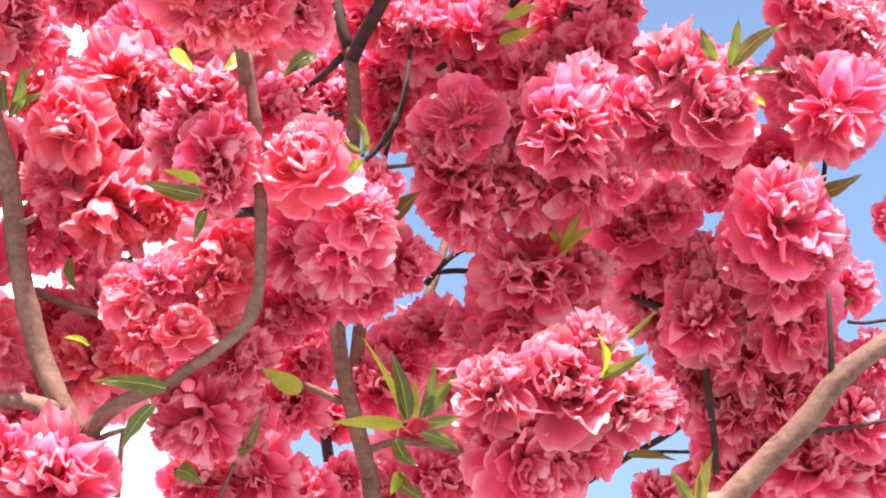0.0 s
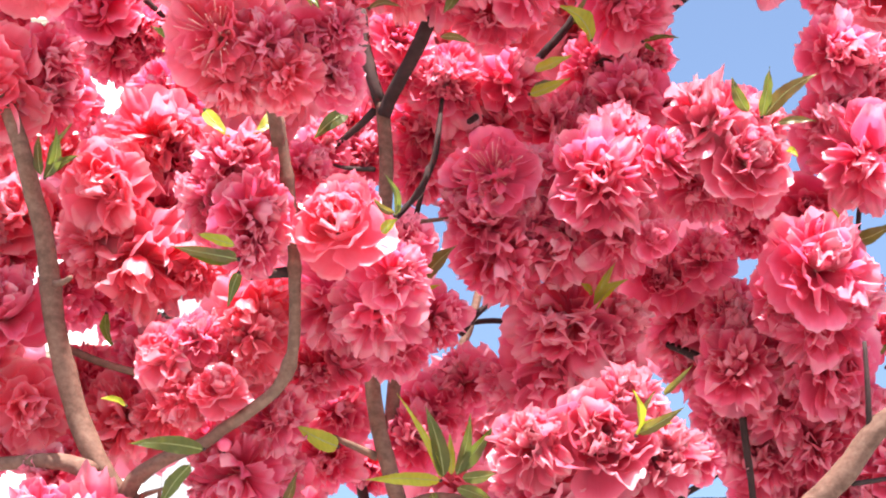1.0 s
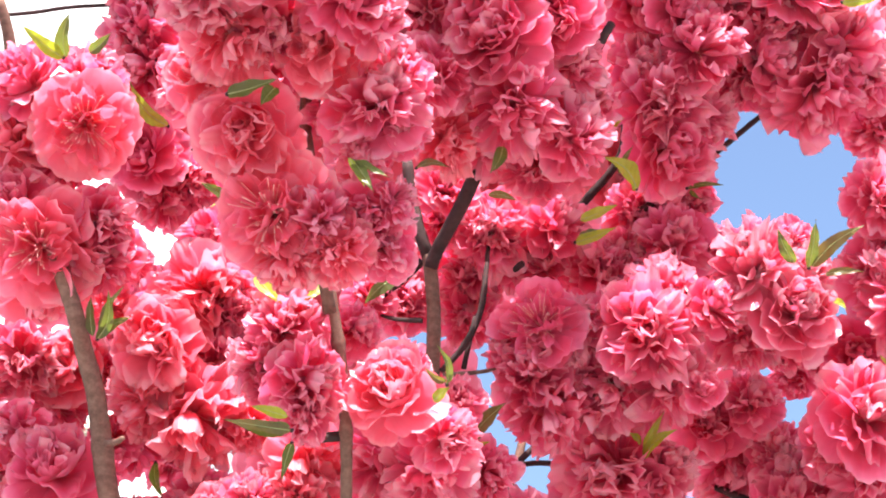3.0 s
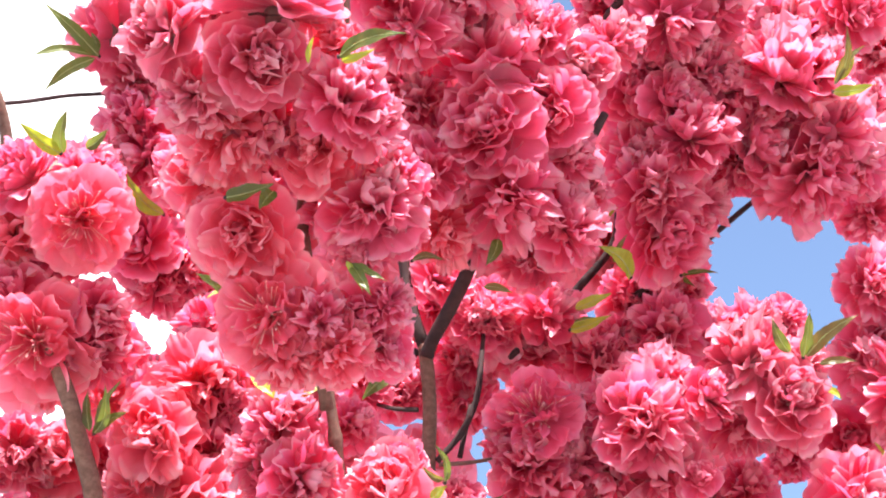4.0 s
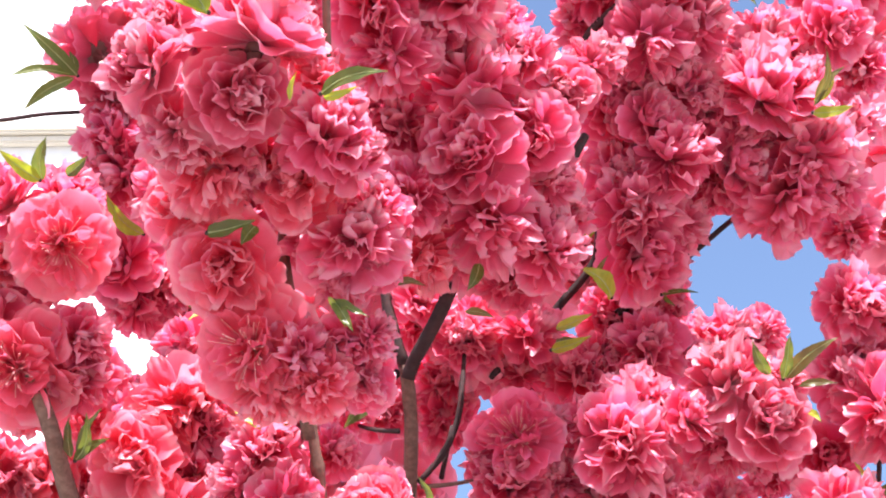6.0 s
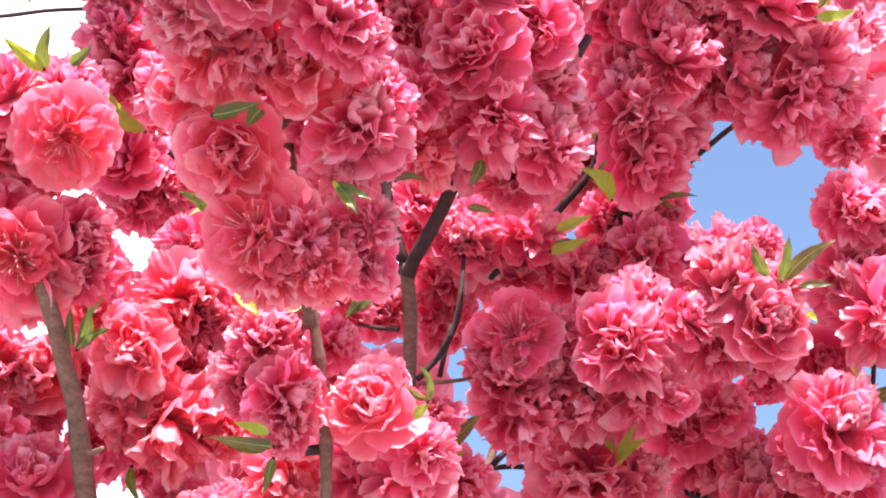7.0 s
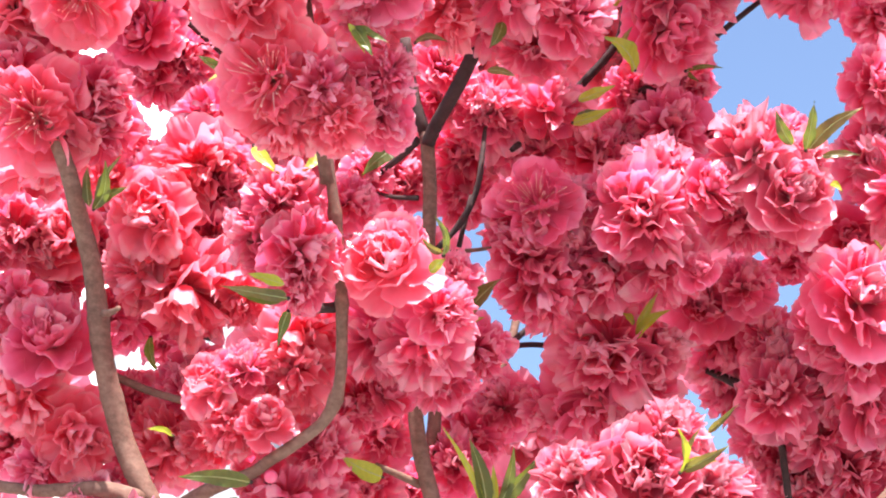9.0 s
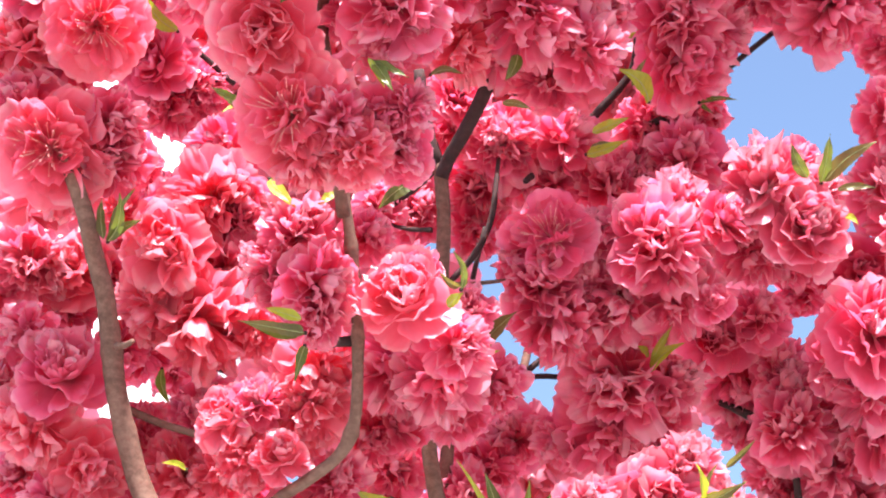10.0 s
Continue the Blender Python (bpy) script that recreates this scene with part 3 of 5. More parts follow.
limb('twig', [(-0.0257, 0.7012, 1.8636), (-0.0343, 0.6968, 1.8664), (-0.0455, 0.6912, 1.8694)],
     [0.0026, 0.0021, 0.0016], BARK, 0.12)
limb('twig', [(-0.0148, 0.7078, 1.8425), (-0.0010, 0.7054, 1.8467), (0.0143, 0.7056, 1.8454), (0.0353, 0.7101, 1.8419)],
     [0.0021, 0.0021, 0.0019, 0.0013], BARK, 0.12)
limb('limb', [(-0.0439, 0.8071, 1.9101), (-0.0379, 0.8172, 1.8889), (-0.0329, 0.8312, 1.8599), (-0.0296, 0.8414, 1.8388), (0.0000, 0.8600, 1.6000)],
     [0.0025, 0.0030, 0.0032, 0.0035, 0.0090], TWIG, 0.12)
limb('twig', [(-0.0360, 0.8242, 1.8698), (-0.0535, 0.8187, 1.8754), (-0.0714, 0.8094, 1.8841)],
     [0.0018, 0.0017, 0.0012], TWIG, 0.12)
limb('limb', [(-0.0185, 0.7345, 1.9205), (-0.0204, 0.7418, 1.9057), (-0.0211, 0.7514, 1.8861)],
     [0.0039, 0.0039, 0.0034], BARK, 0.12)
limb('limb', [(0.2229, 0.6338, 1.8848), (0.2059, 0.6406, 1.8718), (0.1856, 0.6483, 1.8573), (0.1735, 0.6560, 1.8422), (0.1571, 0.6638, 1.8271), (0.1406, 0.6719, 1.8115), (0.1195, 0.6820, 1.7918), (0.1000, 0.7200, 1.6600), (0.0500, 0.8200, 1.5000), (0.0300, 0.8500, 1.4000)],
     [0.0046, 0.0050, 0.0054, 0.0056, 0.0058, 0.0062, 0.0066, 0.0120, 0.0170, 0.0220], BARK, 0.06)
limb('twig', [(0.1832, 0.6481, 1.8577), (0.1825, 0.6408, 1.8728), (0.1824, 0.6365, 1.8932)],
     [0.0016, 0.0013, 0.0010], TWIG, 0.12)
limb('twig', [(0.1760, 0.6583, 1.8373), (0.1917, 0.6617, 1.8408), (0.2124, 0.6642, 1.8458)],
     [0.0012, 0.0010, 0.0009], TWIG, 0.12)
limb('twig', [(0.1470, 0.7343, 1.9115), (0.1493, 0.7438, 1.8918), (0.1525, 0.7532, 1.8722), (0.1545, 0.7628, 1.8525)],
     [0.0021, 0.0020, 0.0018, 0.0017], TWIG, 0.12)
limb('twig', [(0.0933, 0.8254, 1.8645), (0.1195, 0.8175, 1.8791), (0.1398, 0.8118, 1.8898), (0.1601, 0.8044, 1.9037)],
     [0.0017, 0.0017, 0.0019, 0.0020], TWIG, 0.12)
limb('twig', [(0.1195, 0.8165, 1.8813), (0.1341, 0.8158, 1.8819), (0.1526, 0.8200, 1.8836)],
     [0.0010, 0.0011, 0.0011], TWIG, 0.12)
limb('twig', [(0.2083, 0.7202, 1.9826), (0.2094, 0.7128, 1.9977), (0.2121, 0.7109, 2.0128)],
     [0.0014, 0.0013, 0.0012], TWIG, 0.12)
limb('twig', [(0.2274, 0.7650, 1.9352), (0.2360, 0.7650, 1.9347), (0.2503, 0.7636, 1.9366)],
     [0.0011, 0.0011, 0.0010], TWIG, 0.12)
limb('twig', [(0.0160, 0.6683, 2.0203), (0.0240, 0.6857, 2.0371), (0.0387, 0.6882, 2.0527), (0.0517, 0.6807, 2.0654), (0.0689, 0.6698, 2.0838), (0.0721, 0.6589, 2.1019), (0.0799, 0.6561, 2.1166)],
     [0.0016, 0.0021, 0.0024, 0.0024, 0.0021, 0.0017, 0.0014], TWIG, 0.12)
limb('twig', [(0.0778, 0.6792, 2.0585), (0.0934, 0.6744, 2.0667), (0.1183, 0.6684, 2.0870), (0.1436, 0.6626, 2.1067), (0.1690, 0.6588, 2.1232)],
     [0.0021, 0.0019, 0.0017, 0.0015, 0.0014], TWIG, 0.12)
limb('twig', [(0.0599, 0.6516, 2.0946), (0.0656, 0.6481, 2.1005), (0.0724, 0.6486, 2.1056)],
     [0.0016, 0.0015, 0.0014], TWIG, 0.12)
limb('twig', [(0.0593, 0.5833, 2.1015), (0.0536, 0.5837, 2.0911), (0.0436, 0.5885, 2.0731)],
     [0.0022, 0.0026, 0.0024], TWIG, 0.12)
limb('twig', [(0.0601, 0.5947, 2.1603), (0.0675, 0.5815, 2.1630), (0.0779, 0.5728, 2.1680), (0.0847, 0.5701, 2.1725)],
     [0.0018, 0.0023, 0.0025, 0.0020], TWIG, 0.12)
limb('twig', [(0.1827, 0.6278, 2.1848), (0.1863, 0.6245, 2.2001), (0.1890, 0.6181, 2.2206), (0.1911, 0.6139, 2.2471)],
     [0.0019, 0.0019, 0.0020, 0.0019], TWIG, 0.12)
limb('twig', [(-0.2514, 0.6426, 2.1533), (-0.2251, 0.6402, 2.1539), (-0.2076, 0.6383, 2.1554), (-0.1843, 0.6362, 2.1553)],
     [0.0013, 0.0012, 0.0011, 0.0011], TWIG, 0.12)
limb('limb', [(-0.2329, 0.6060, 2.1368), (-0.2285, 0.6131, 2.1251), (-0.2261, 0.6230, 2.1086), (-0.2270, 0.6328, 2.0922)],
     [0.0034, 0.0034, 0.0034, 0.0032], BARK, 0.12)
limb('twig', [(-0.1601, 0.6772, 2.1086), (-0.1473, 0.6826, 2.0998), (-0.1307, 0.6939, 2.0891)],
     [0.0015, 0.0017, 0.0015], TWIG, 0.12)
limb('twig', [(0.0130, 0.7600, 1.9500), (0.0200, 0.7600, 1.9600), (0.0300, 0.7600, 1.9690), (0.0410, 0.7620, 1.9745)],
     [0.0019, 0.0019, 0.0017, 0.0016], TWIG, 0.2)
limb('twig', [(0.0180, 0.7650, 1.9590), (0.0300, 0.7650, 1.9600), (0.0450, 0.7660, 1.9590)],
     [0.0017, 0.0016, 0.0016], TWIG, 0.2)
limb('twig', [(0.0030, 0.8000, 1.9280), (0.0100, 0.8000, 1.9490), (0.0200, 0.8000, 1.9780), (0.0260, 0.8000, 2.0060)],
     [0.0030, 0.0028, 0.0026, 0.0024], BARK, 0.12)
limb('twig', [(0.0300, 0.7600, 1.9690), (0.0330, 0.7580, 1.9735), (0.0345, 0.7570, 1.9790)],
     [0.0012, 0.0011, 0.0008], TWIG, 0.2)
limb('twig', [(-0.1640, 0.6700, 1.9030), (-0.1480, 0.6710, 1.8965), (-0.1380, 0.6700, 1.8930), (-0.1270, 0.6690, 1.8895)],
     [0.0022, 0.0021, 0.0020, 0.0018], BARK, 0.2)
limb('twig', [(-0.1560, 0.7600, 1.9665), (-0.1500, 0.7600, 1.9620), (-0.1420, 0.7600, 1.9610), (-0.1330, 0.7600, 1.9580)],
     [0.0013, 0.0015, 0.0016, 0.0013], TWIG, 0.2)
limb('twig', [(-0.1380, 0.7600, 1.9600), (-0.1345, 0.7580, 1.9640), (-0.1335, 0.7570, 1.9690)],
     [0.0013, 0.0011, 0.0009], TWIG, 0.2)
limb('twig', [(-0.1173, 0.6745, 1.8096), (-0.1163, 0.6663, 1.8218), (-0.1148, 0.6577, 1.8325)],
     [0.0014, 0.0012, 0.0009], BARK, 0.12)
limb('twig', [(-0.1285, 0.6678, 1.8308), (-0.1219, 0.6622, 1.8327), (-0.1136, 0.6572, 1.8335)],
     [0.0018, 0.0014, 0.0009], BARK, 0.12)
limb('twig', [(-0.0779, 0.6985, 1.8151), (-0.0709, 0.6907, 1.8306), (-0.0645, 0.6835, 1.8451), (-0.0598, 0.6791, 1.8539)],
     [0.0009, 0.0010, 0.0009, 0.0007], BARK, 0.12)
limb('twig', [(0.1167, 0.7536, 1.9421), (0.1280, 0.7463, 1.9335), (0.1439, 0.7583, 1.9308)],
     [0.0019, 0.0026, 0.0017], TWIG, 0.12)

# blossoms of the lower crown
bloom('skirt', 'p', -0.1296, 0.6827, 2.0431, 0.0187, -0.13, -0.90, -0.30)
bloom('skirt', 's', -0.1286, 0.6506, 1.9988, 0.0235, 0.07, -0.75, -0.60)
bloom('cup', 's', -0.1452, 0.6434, 1.9681, 0.0236, -0.28, -0.88, -0.38)
bloom('cup', 'p', -0.1174, 0.6566, 1.9946, 0.0203, 0.28, -0.87, -0.42)
bloom('skirt', 'p', -0.1224, 0.6690, 1.9709, 0.0230, 0.08, -0.72, -0.68)
bloom('skirt', 's', -0.1495, 0.6566, 1.9494, 0.0198, -0.31, -0.59, -0.74)
bloom('skirt', 's', -0.1314, 0.6597, 1.9435, 0.0251, 0.09, -0.45, -0.89)
bloom('skirt', 's', -0.1074, 0.6645, 1.9397, 0.0146, 0.29, -0.61, -0.74)
bloom('full', 'p', -0.0805, 0.5705, 1.9382, 0.0176, -0.23, -0.97, 0.08)
bloom('full', 'p', -0.0884, 0.5752, 1.9271, 0.0147, -0.62, -0.77, -0.16)
bloom('full', 'p', -0.0724, 0.5656, 1.9146, 0.0172, 0.17, -0.93, -0.34)
bloom('full', 'p', -0.0717, 0.5694, 1.9047, 0.0138, 0.08, -0.72, -0.68)
bloom('full', 'p', -0.0852, 0.5839, 1.9208, 0.0130, -0.32, -0.74, -0.59)
bloom('full', 'p', -0.0547, 0.5835, 1.9454, 0.0115, 0.47, -0.88, 0.03)
bloom('cup', 's', -0.0360, 0.5681, 1.9092, 0.0201, 0.05, -0.90, 0.10)
bloom('cup', 'p', -0.0331, 0.5702, 1.9212, 0.0128, 0.07, -0.94, 0.32)
bloom('full', 'p', -0.0177, 0.5871, 1.8994, 0.0153, 0.47, -0.86, -0.19)
bloom('full', 'p', -0.0108, 0.6034, 1.9202, 0.0116, 0.37, -0.92, 0.12)
bloom('skirt', 'p', -0.0229, 0.6165, 1.8990, 0.0195, 0.18, -0.64, -0.75)
bloom('skirt', 'p', -0.0006, 0.6533, 1.9114, 0.0161, 0.48, -0.74, -0.46)
bloom('skirt', 'p', -0.0167, 0.6404, 1.8927, 0.0163, 0.09, -0.45, -0.89)
bloom('skirt', 'p', -0.0429, 0.6346, 1.9104, 0.0226, -0.02, -0.65, -0.76)
bloom('skirt', 's', -0.0759, 0.6346, 1.9099, 0.0188, -0.11, -0.55, -0.83)
bloom('skirt', 's', -0.0773, 0.6369, 1.8937, 0.0187, 0.09, -0.56, -0.83)
bloom('skirt', 's', -0.0868, 0.6435, 1.8914, 0.0163, -0.32, -0.67, -0.67)
bloom('cup', 's', -0.1112, 0.6418, 1.8853, 0.0175, -0.43, -0.88, -0.21)
bloom('cup', 's', -0.0884, 0.6278, 1.8642, 0.0133, 0.07, -0.98, 0.19)
bloom('full', 'p', -0.0990, 0.6318, 1.8899, 0.0124, 0.07, -0.94, 0.32)
bloom('skirt', 's', -0.1035, 0.6422, 1.8703, 0.0136, -0.21, -0.53, -0.82)
bloom('cup', 'p', -0.0414, 0.6635, 1.8920, 0.0142, 0.37, -0.92, -0.11)
bloom('skirt', 'p', -0.0531, 0.6655, 1.8898, 0.0155, -0.12, -0.72, -0.69)
bloom('full', 'p', -0.1330, 0.6892, 1.9007, 0.0134, -0.03, -0.98, 0.19)
bloom('skirt', 's', -0.1395, 0.6956, 1.8814, 0.0199, -0.22, -0.83, -0.52)
bloom('skirt', 's', -0.1204, 0.6845, 1.8778, 0.0157, 0.08, -0.72, -0.68)
bloom('full', 'p', -0.0684, 0.6566, 1.8630, 0.0163, 0.27, -0.96, -0.02)
bloom('skirt', 'p', -0.0812, 0.6673, 1.8450, 0.0214, -0.22, -0.70, -0.68)
bloom('skirt', 'p', -0.0947, 0.6755, 1.8588, 0.0141, -0.52, -0.76, -0.38)
bloom('full', 'p', -0.0698, 0.6849, 1.8511, 0.0155, 0.28, -0.87, -0.42)
bloom('skirt', 'p', -0.0963, 0.6771, 1.8421, 0.0115, -0.61, -0.52, -0.60)
bloom('full', 'p', -0.1439, 0.6656, 1.8108, 0.0281, 0.07, -0.97, -0.25)
bloom('full', 'p', -0.1647, 0.6782, 1.8457, 0.0127, -0.42, -0.81, -0.40)
bloom('full', 'p', -0.1603, 0.6832, 1.8562, 0.0090, 0.17, -0.96, -0.24)
bloom('full', 'p', -0.1595, 0.6469, 1.8187, 0.0144, -0.43, -0.90, -0.11)
bloom('full', 'p', -0.0630, 0.7175, 1.8328, 0.0226, 0.07, -1.00, -0.04)
bloom('full', 'p', -0.0884, 0.7129, 1.8296, 0.0171, -0.33, -0.92, -0.23)
bloom('full', 'p', -0.0427, 0.7296, 1.8257, 0.0175, -0.03, -0.98, 0.19)
bloom('full', 'p', -0.0512, 0.7485, 1.8806, 0.0170, -0.03, -0.90, -0.44)
bloom('full', 'p', -0.0452, 0.7386, 1.9004, 0.0170, 0.08, -0.85, -0.52)
bloom('full', 'p', -0.0109, 0.7540, 1.8896, 0.0172, -0.03, -0.97, -0.25)
bloom('full', 'p', 0.0151, 0.7690, 1.9260, 0.0194, -0.03, -1.00, 0.07)
bloom('skirt', 'p', -0.0012, 0.7659, 1.9113, 0.0191, -0.12, -0.79, -0.61)
bloom('full', 'p', -0.0342, 0.8163, 1.8984, 0.0139, 0.18, -0.89, -0.43)
bloom('full', 'p', 0.0159, 0.7341, 1.8375, 0.0177, 0.07, -0.99, -0.14)
bloom('full', 'p', 0.0324, 0.7412, 1.8433, 0.0152, 0.27, -0.94, -0.23)
bloom('full', 'p', -0.0023, 0.7459, 1.8357, 0.0152, -0.23, -0.96, -0.14)
bloom('full', 'p', -0.0265, 0.8110, 1.8631, 0.0136, -0.03, -0.90, -0.44)
bloom('skirt', 'p', -0.1780, 0.6843, 1.9262, 0.0135, -0.23, -0.91, -0.34)
bloom('skirt', 'p', -0.1783, 0.7011, 1.8924, 0.0148, -0.22, -0.83, -0.52)
bloom('full', 'p', -0.1754, 0.6853, 1.9709, 0.0152, -0.03, -0.90, -0.44)
bloom('skirt', 'p', -0.1712, 0.7261, 1.9565, 0.0187, 0.08, -0.65, -0.76)
bloom('skirt', 'p', -0.1613, 0.7674, 1.9587, 0.0121, 0.29, -0.61, -0.74)
bloom('skirt', 'p', -0.1649, 0.7056, 1.9054, 0.0150, 0.18, -0.89, -0.43)
bloom('skirt', 'p', -0.1673, 0.7238, 1.8911, 0.0152, -0.02, -0.79, -0.61)
bloom('full', 'p', -0.0534, 0.6658, 2.0030, 0.0138, -0.13, -0.93, -0.34)
bloom('full', 'p', -0.0366, 0.6939, 2.0149, 0.0172, -0.02, -0.85, -0.53)
bloom('full', 'p', -0.0397, 0.6858, 2.0284, 0.0129, -0.03, -1.00, 0.07)
bloom('full', 'p', -0.0196, 0.6747, 2.0513, 0.0144, -0.03, -0.99, -0.15)
bloom('full', 'p', -0.0056, 0.7044, 2.0392, 0.0206, -0.03, -0.90, -0.44)
bloom('skirt', 'p', -0.0066, 0.7134, 2.0186, 0.0177, -0.02, -0.73, -0.69)
bloom('full', 'p', 0.0065, 0.6784, 2.0467, 0.0215, -0.03, -0.94, -0.35)
bloom('full', 'p', 0.0339, 0.6753, 2.0465, 0.0172, 0.27, -0.94, 0.22)
bloom('full', 'p', 0.0315, 0.6929, 2.0328, 0.0138, 0.07, -0.99, 0.07)
bloom('full', 'p', 0.0149, 0.6999, 2.0445, 0.0162, 0.08, -0.79, -0.61)
bloom('open', 'p', 0.0267, 0.6496, 1.9791, 0.0221, -0.05, -0.97, 0.10)
bloom('full', 'p', 0.0135, 0.6622, 1.9706, 0.0122, -0.43, -0.88, -0.21)
bloom('skirt', 'p', 0.0301, 0.6728, 1.9544, 0.0257, -0.11, -0.55, -0.83)
bloom('full', 'p', 0.0239, 0.6629, 1.9603, 0.0188, -0.03, -1.00, 0.07)
bloom('full', 'p', 0.0464, 0.6614, 1.9836, 0.0150, 0.17, -0.98, -0.14)
bloom('full', 'p', 0.0455, 0.6653, 1.9647, 0.0149, 0.07, -0.90, -0.43)
bloom('full', 'p', 0.0738, 0.6456, 1.9750, 0.0252, -0.03, -0.95, -0.10)
bloom('full', 'p', 0.0817, 0.6436, 1.9941, 0.0168, 0.07, -0.94, 0.32)
bloom('full', 'p', 0.0596, 0.6496, 1.9834, 0.0161, -0.43, -0.90, 0.11)
bloom('cup', 'p', 0.1019, 0.6377, 1.9818, 0.0159, 0.47, -0.87, 0.14)
bloom('skirt', 'p', 0.0596, 0.6688, 1.9608, 0.0244, -0.12, -0.64, -0.76)
bloom('skirt', 'p', 0.0836, 0.6632, 1.9581, 0.0215, 0.08, -0.65, -0.76)
bloom('cup', 'p', 0.0973, 0.6486, 1.9473, 0.0099, 0.08, -0.79, -0.61)
bloom('full', 'm', 0.1233, 0.6360, 1.9988, 0.0221, -0.23, -0.95, 0.20)
bloom('cup', 'm', 0.1382, 0.6354, 1.9778, 0.0204, 0.28, -0.84, -0.46)
bloom('skirt', 'p', 0.1222, 0.6607, 1.9823, 0.0191, -0.22, -0.62, -0.75)
bloom('full', 'm', 0.1450, 0.6386, 1.9997, 0.0135, 0.27, -0.94, 0.22)
bloom('skirt', 'p', 0.1384, 0.6707, 1.9807, 0.0138, 0.09, -0.56, -0.83)
bloom('full', 'p', 0.0596, 0.6952, 2.0312, 0.0203, -0.03, -0.94, -0.35)
bloom('full', 'p', 0.0724, 0.6882, 2.0408, 0.0145, 0.17, -0.98, -0.03)
bloom('full', 'p', 0.0936, 0.6792, 2.0387, 0.0194, 0.07, -0.90, -0.43)
bloom('full', 'p', 0.1106, 0.6957, 2.0454, 0.0132, 0.38, -0.79, -0.49)
bloom('full', 'p', 0.0495, 0.7084, 2.0482, 0.0164, -0.03, -0.90, -0.44)
bloom('full', 'p', 0.0877, 0.6881, 2.0664, 0.0191, -0.02, -0.85, -0.53)
bloom('full', 'p', 0.1048, 0.6841, 2.0697, 0.0132, 0.28, -0.76, -0.59)
bloom('full', 'p', 0.2033, 0.6718, 2.0491, 0.0230, -0.03, -0.99, -0.15)
bloom('full', 'p', 0.1917, 0.6748, 2.0186, 0.0213, -0.52, -0.80, -0.29)
bloom('skirt', 'p', 0.2016, 0.6629, 2.0001, 0.0269, -0.01, -0.61, -0.80)
bloom('full', 'p', 0.2218, 0.6798, 2.0278, 0.0187, 0.47, -0.88, -0.08)
bloom('full', 'p', 0.2180, 0.6698, 2.0479, 0.0158, 0.37, -0.90, -0.21)
bloom('full', 'p', 0.2002, 0.6770, 2.0254, 0.0200, -0.13, -0.98, -0.15)
bloom('full', 'p', 0.2413, 0.7091, 1.9646, 0.0129, -0.33, -0.89, -0.33)
bloom('cup', 'p', 0.1793, 0.6999, 1.9902, 0.0179, 0.07, -0.97, -0.25)
bloom('skirt', 'p', 0.1600, 0.7399, 1.9984, 0.0158, -0.31, -0.59, -0.74)
bloom('full', 'p', 0.1675, 0.7172, 1.9986, 0.0132, -0.03, -0.94, -0.35)
bloom('full', 'p', 0.1718, 0.6656, 1.9397, 0.0274, -0.03, -1.00, -0.04)
bloom('skirt', 'p', 0.1794, 0.6919, 1.9299, 0.0254, -0.02, -0.65, -0.76)
bloom('full', 'p', 0.1646, 0.6918, 1.9389, 0.0180, -0.32, -0.80, -0.51)
bloom('full', 'p', 0.1927, 0.6793, 1.9364, 0.0136, 0.58, -0.80, -0.16)
bloom('cup', 'p', 0.1121, 0.7261, 1.9656, 0.0218, -0.03, -0.94, -0.35)
bloom('full', 'p', 0.1298, 0.7110, 1.9680, 0.0158, 0.27, -0.96, -0.02)
bloom('skirt', 'p', 0.1251, 0.7521, 1.9577, 0.0238, -0.02, -0.73, -0.69)
bloom('full', 'p', 0.1446, 0.7320, 1.9488, 0.0174, -0.13, -0.96, -0.25)
bloom('full', 'p', 0.0656, 0.7062, 1.9326, 0.0285, -0.08, -0.98, -0.20)
bloom('full', 'm', 0.0822, 0.7021, 1.9305, 0.0160, 0.68, -0.73, -0.12)
bloom('skirt', 'p', 0.0595, 0.7287, 1.9191, 0.0283, -0.11, -0.55, -0.83)
bloom('skirt', 'p', 0.0395, 0.7488, 1.9199, 0.0174, -0.32, -0.74, -0.59)
bloom('skirt', 'p', 0.0803, 0.7251, 1.9204, 0.0184, 0.29, -0.61, -0.74)
bloom('full', 'p', 0.1471, 0.7261, 1.9364, 0.0179, -0.13, -0.97, 0.19)
bloom('full', 'p', 0.1465, 0.7261, 1.9180, 0.0220, -0.03, -0.94, -0.35)
bloom('skirt', 'p', 0.1322, 0.7687, 1.9414, 0.0188, -0.21, -0.43, -0.88)
bloom('skirt', 'p', 0.1439, 0.7604, 1.9124, 0.0177, -0.31, -0.59, -0.74)
bloom('full', 'p', 0.1642, 0.7411, 1.9278, 0.0160, 0.28, -0.76, -0.59)
bloom('cup', 'p', 0.1865, 0.7200, 1.9180, 0.0246, 0.08, -0.79, -0.61)
bloom('skirt', 'p', 0.1678, 0.7423, 1.9054, 0.0215, -0.02, -0.73, -0.69)
bloom('full', 'p', 0.2309, 0.7787, 1.9608, 0.0170, 0.37, -0.92, -0.11)
bloom('full', 'p', 0.2011, 0.7393, 1.9067, 0.0158, 0.18, -0.78, -0.60)
bloom('full', 'p', 0.1737, 0.7208, 1.9236, 0.0156, -0.13, -0.93, -0.34)
bloom('cup', 'm', 0.0691, 0.6456, 1.8496, 0.0252, -0.03, -0.94, -0.35)
bloom('full', 'm', 0.0417, 0.6447, 1.8476, 0.0184, -0.43, -0.90, -0.06)
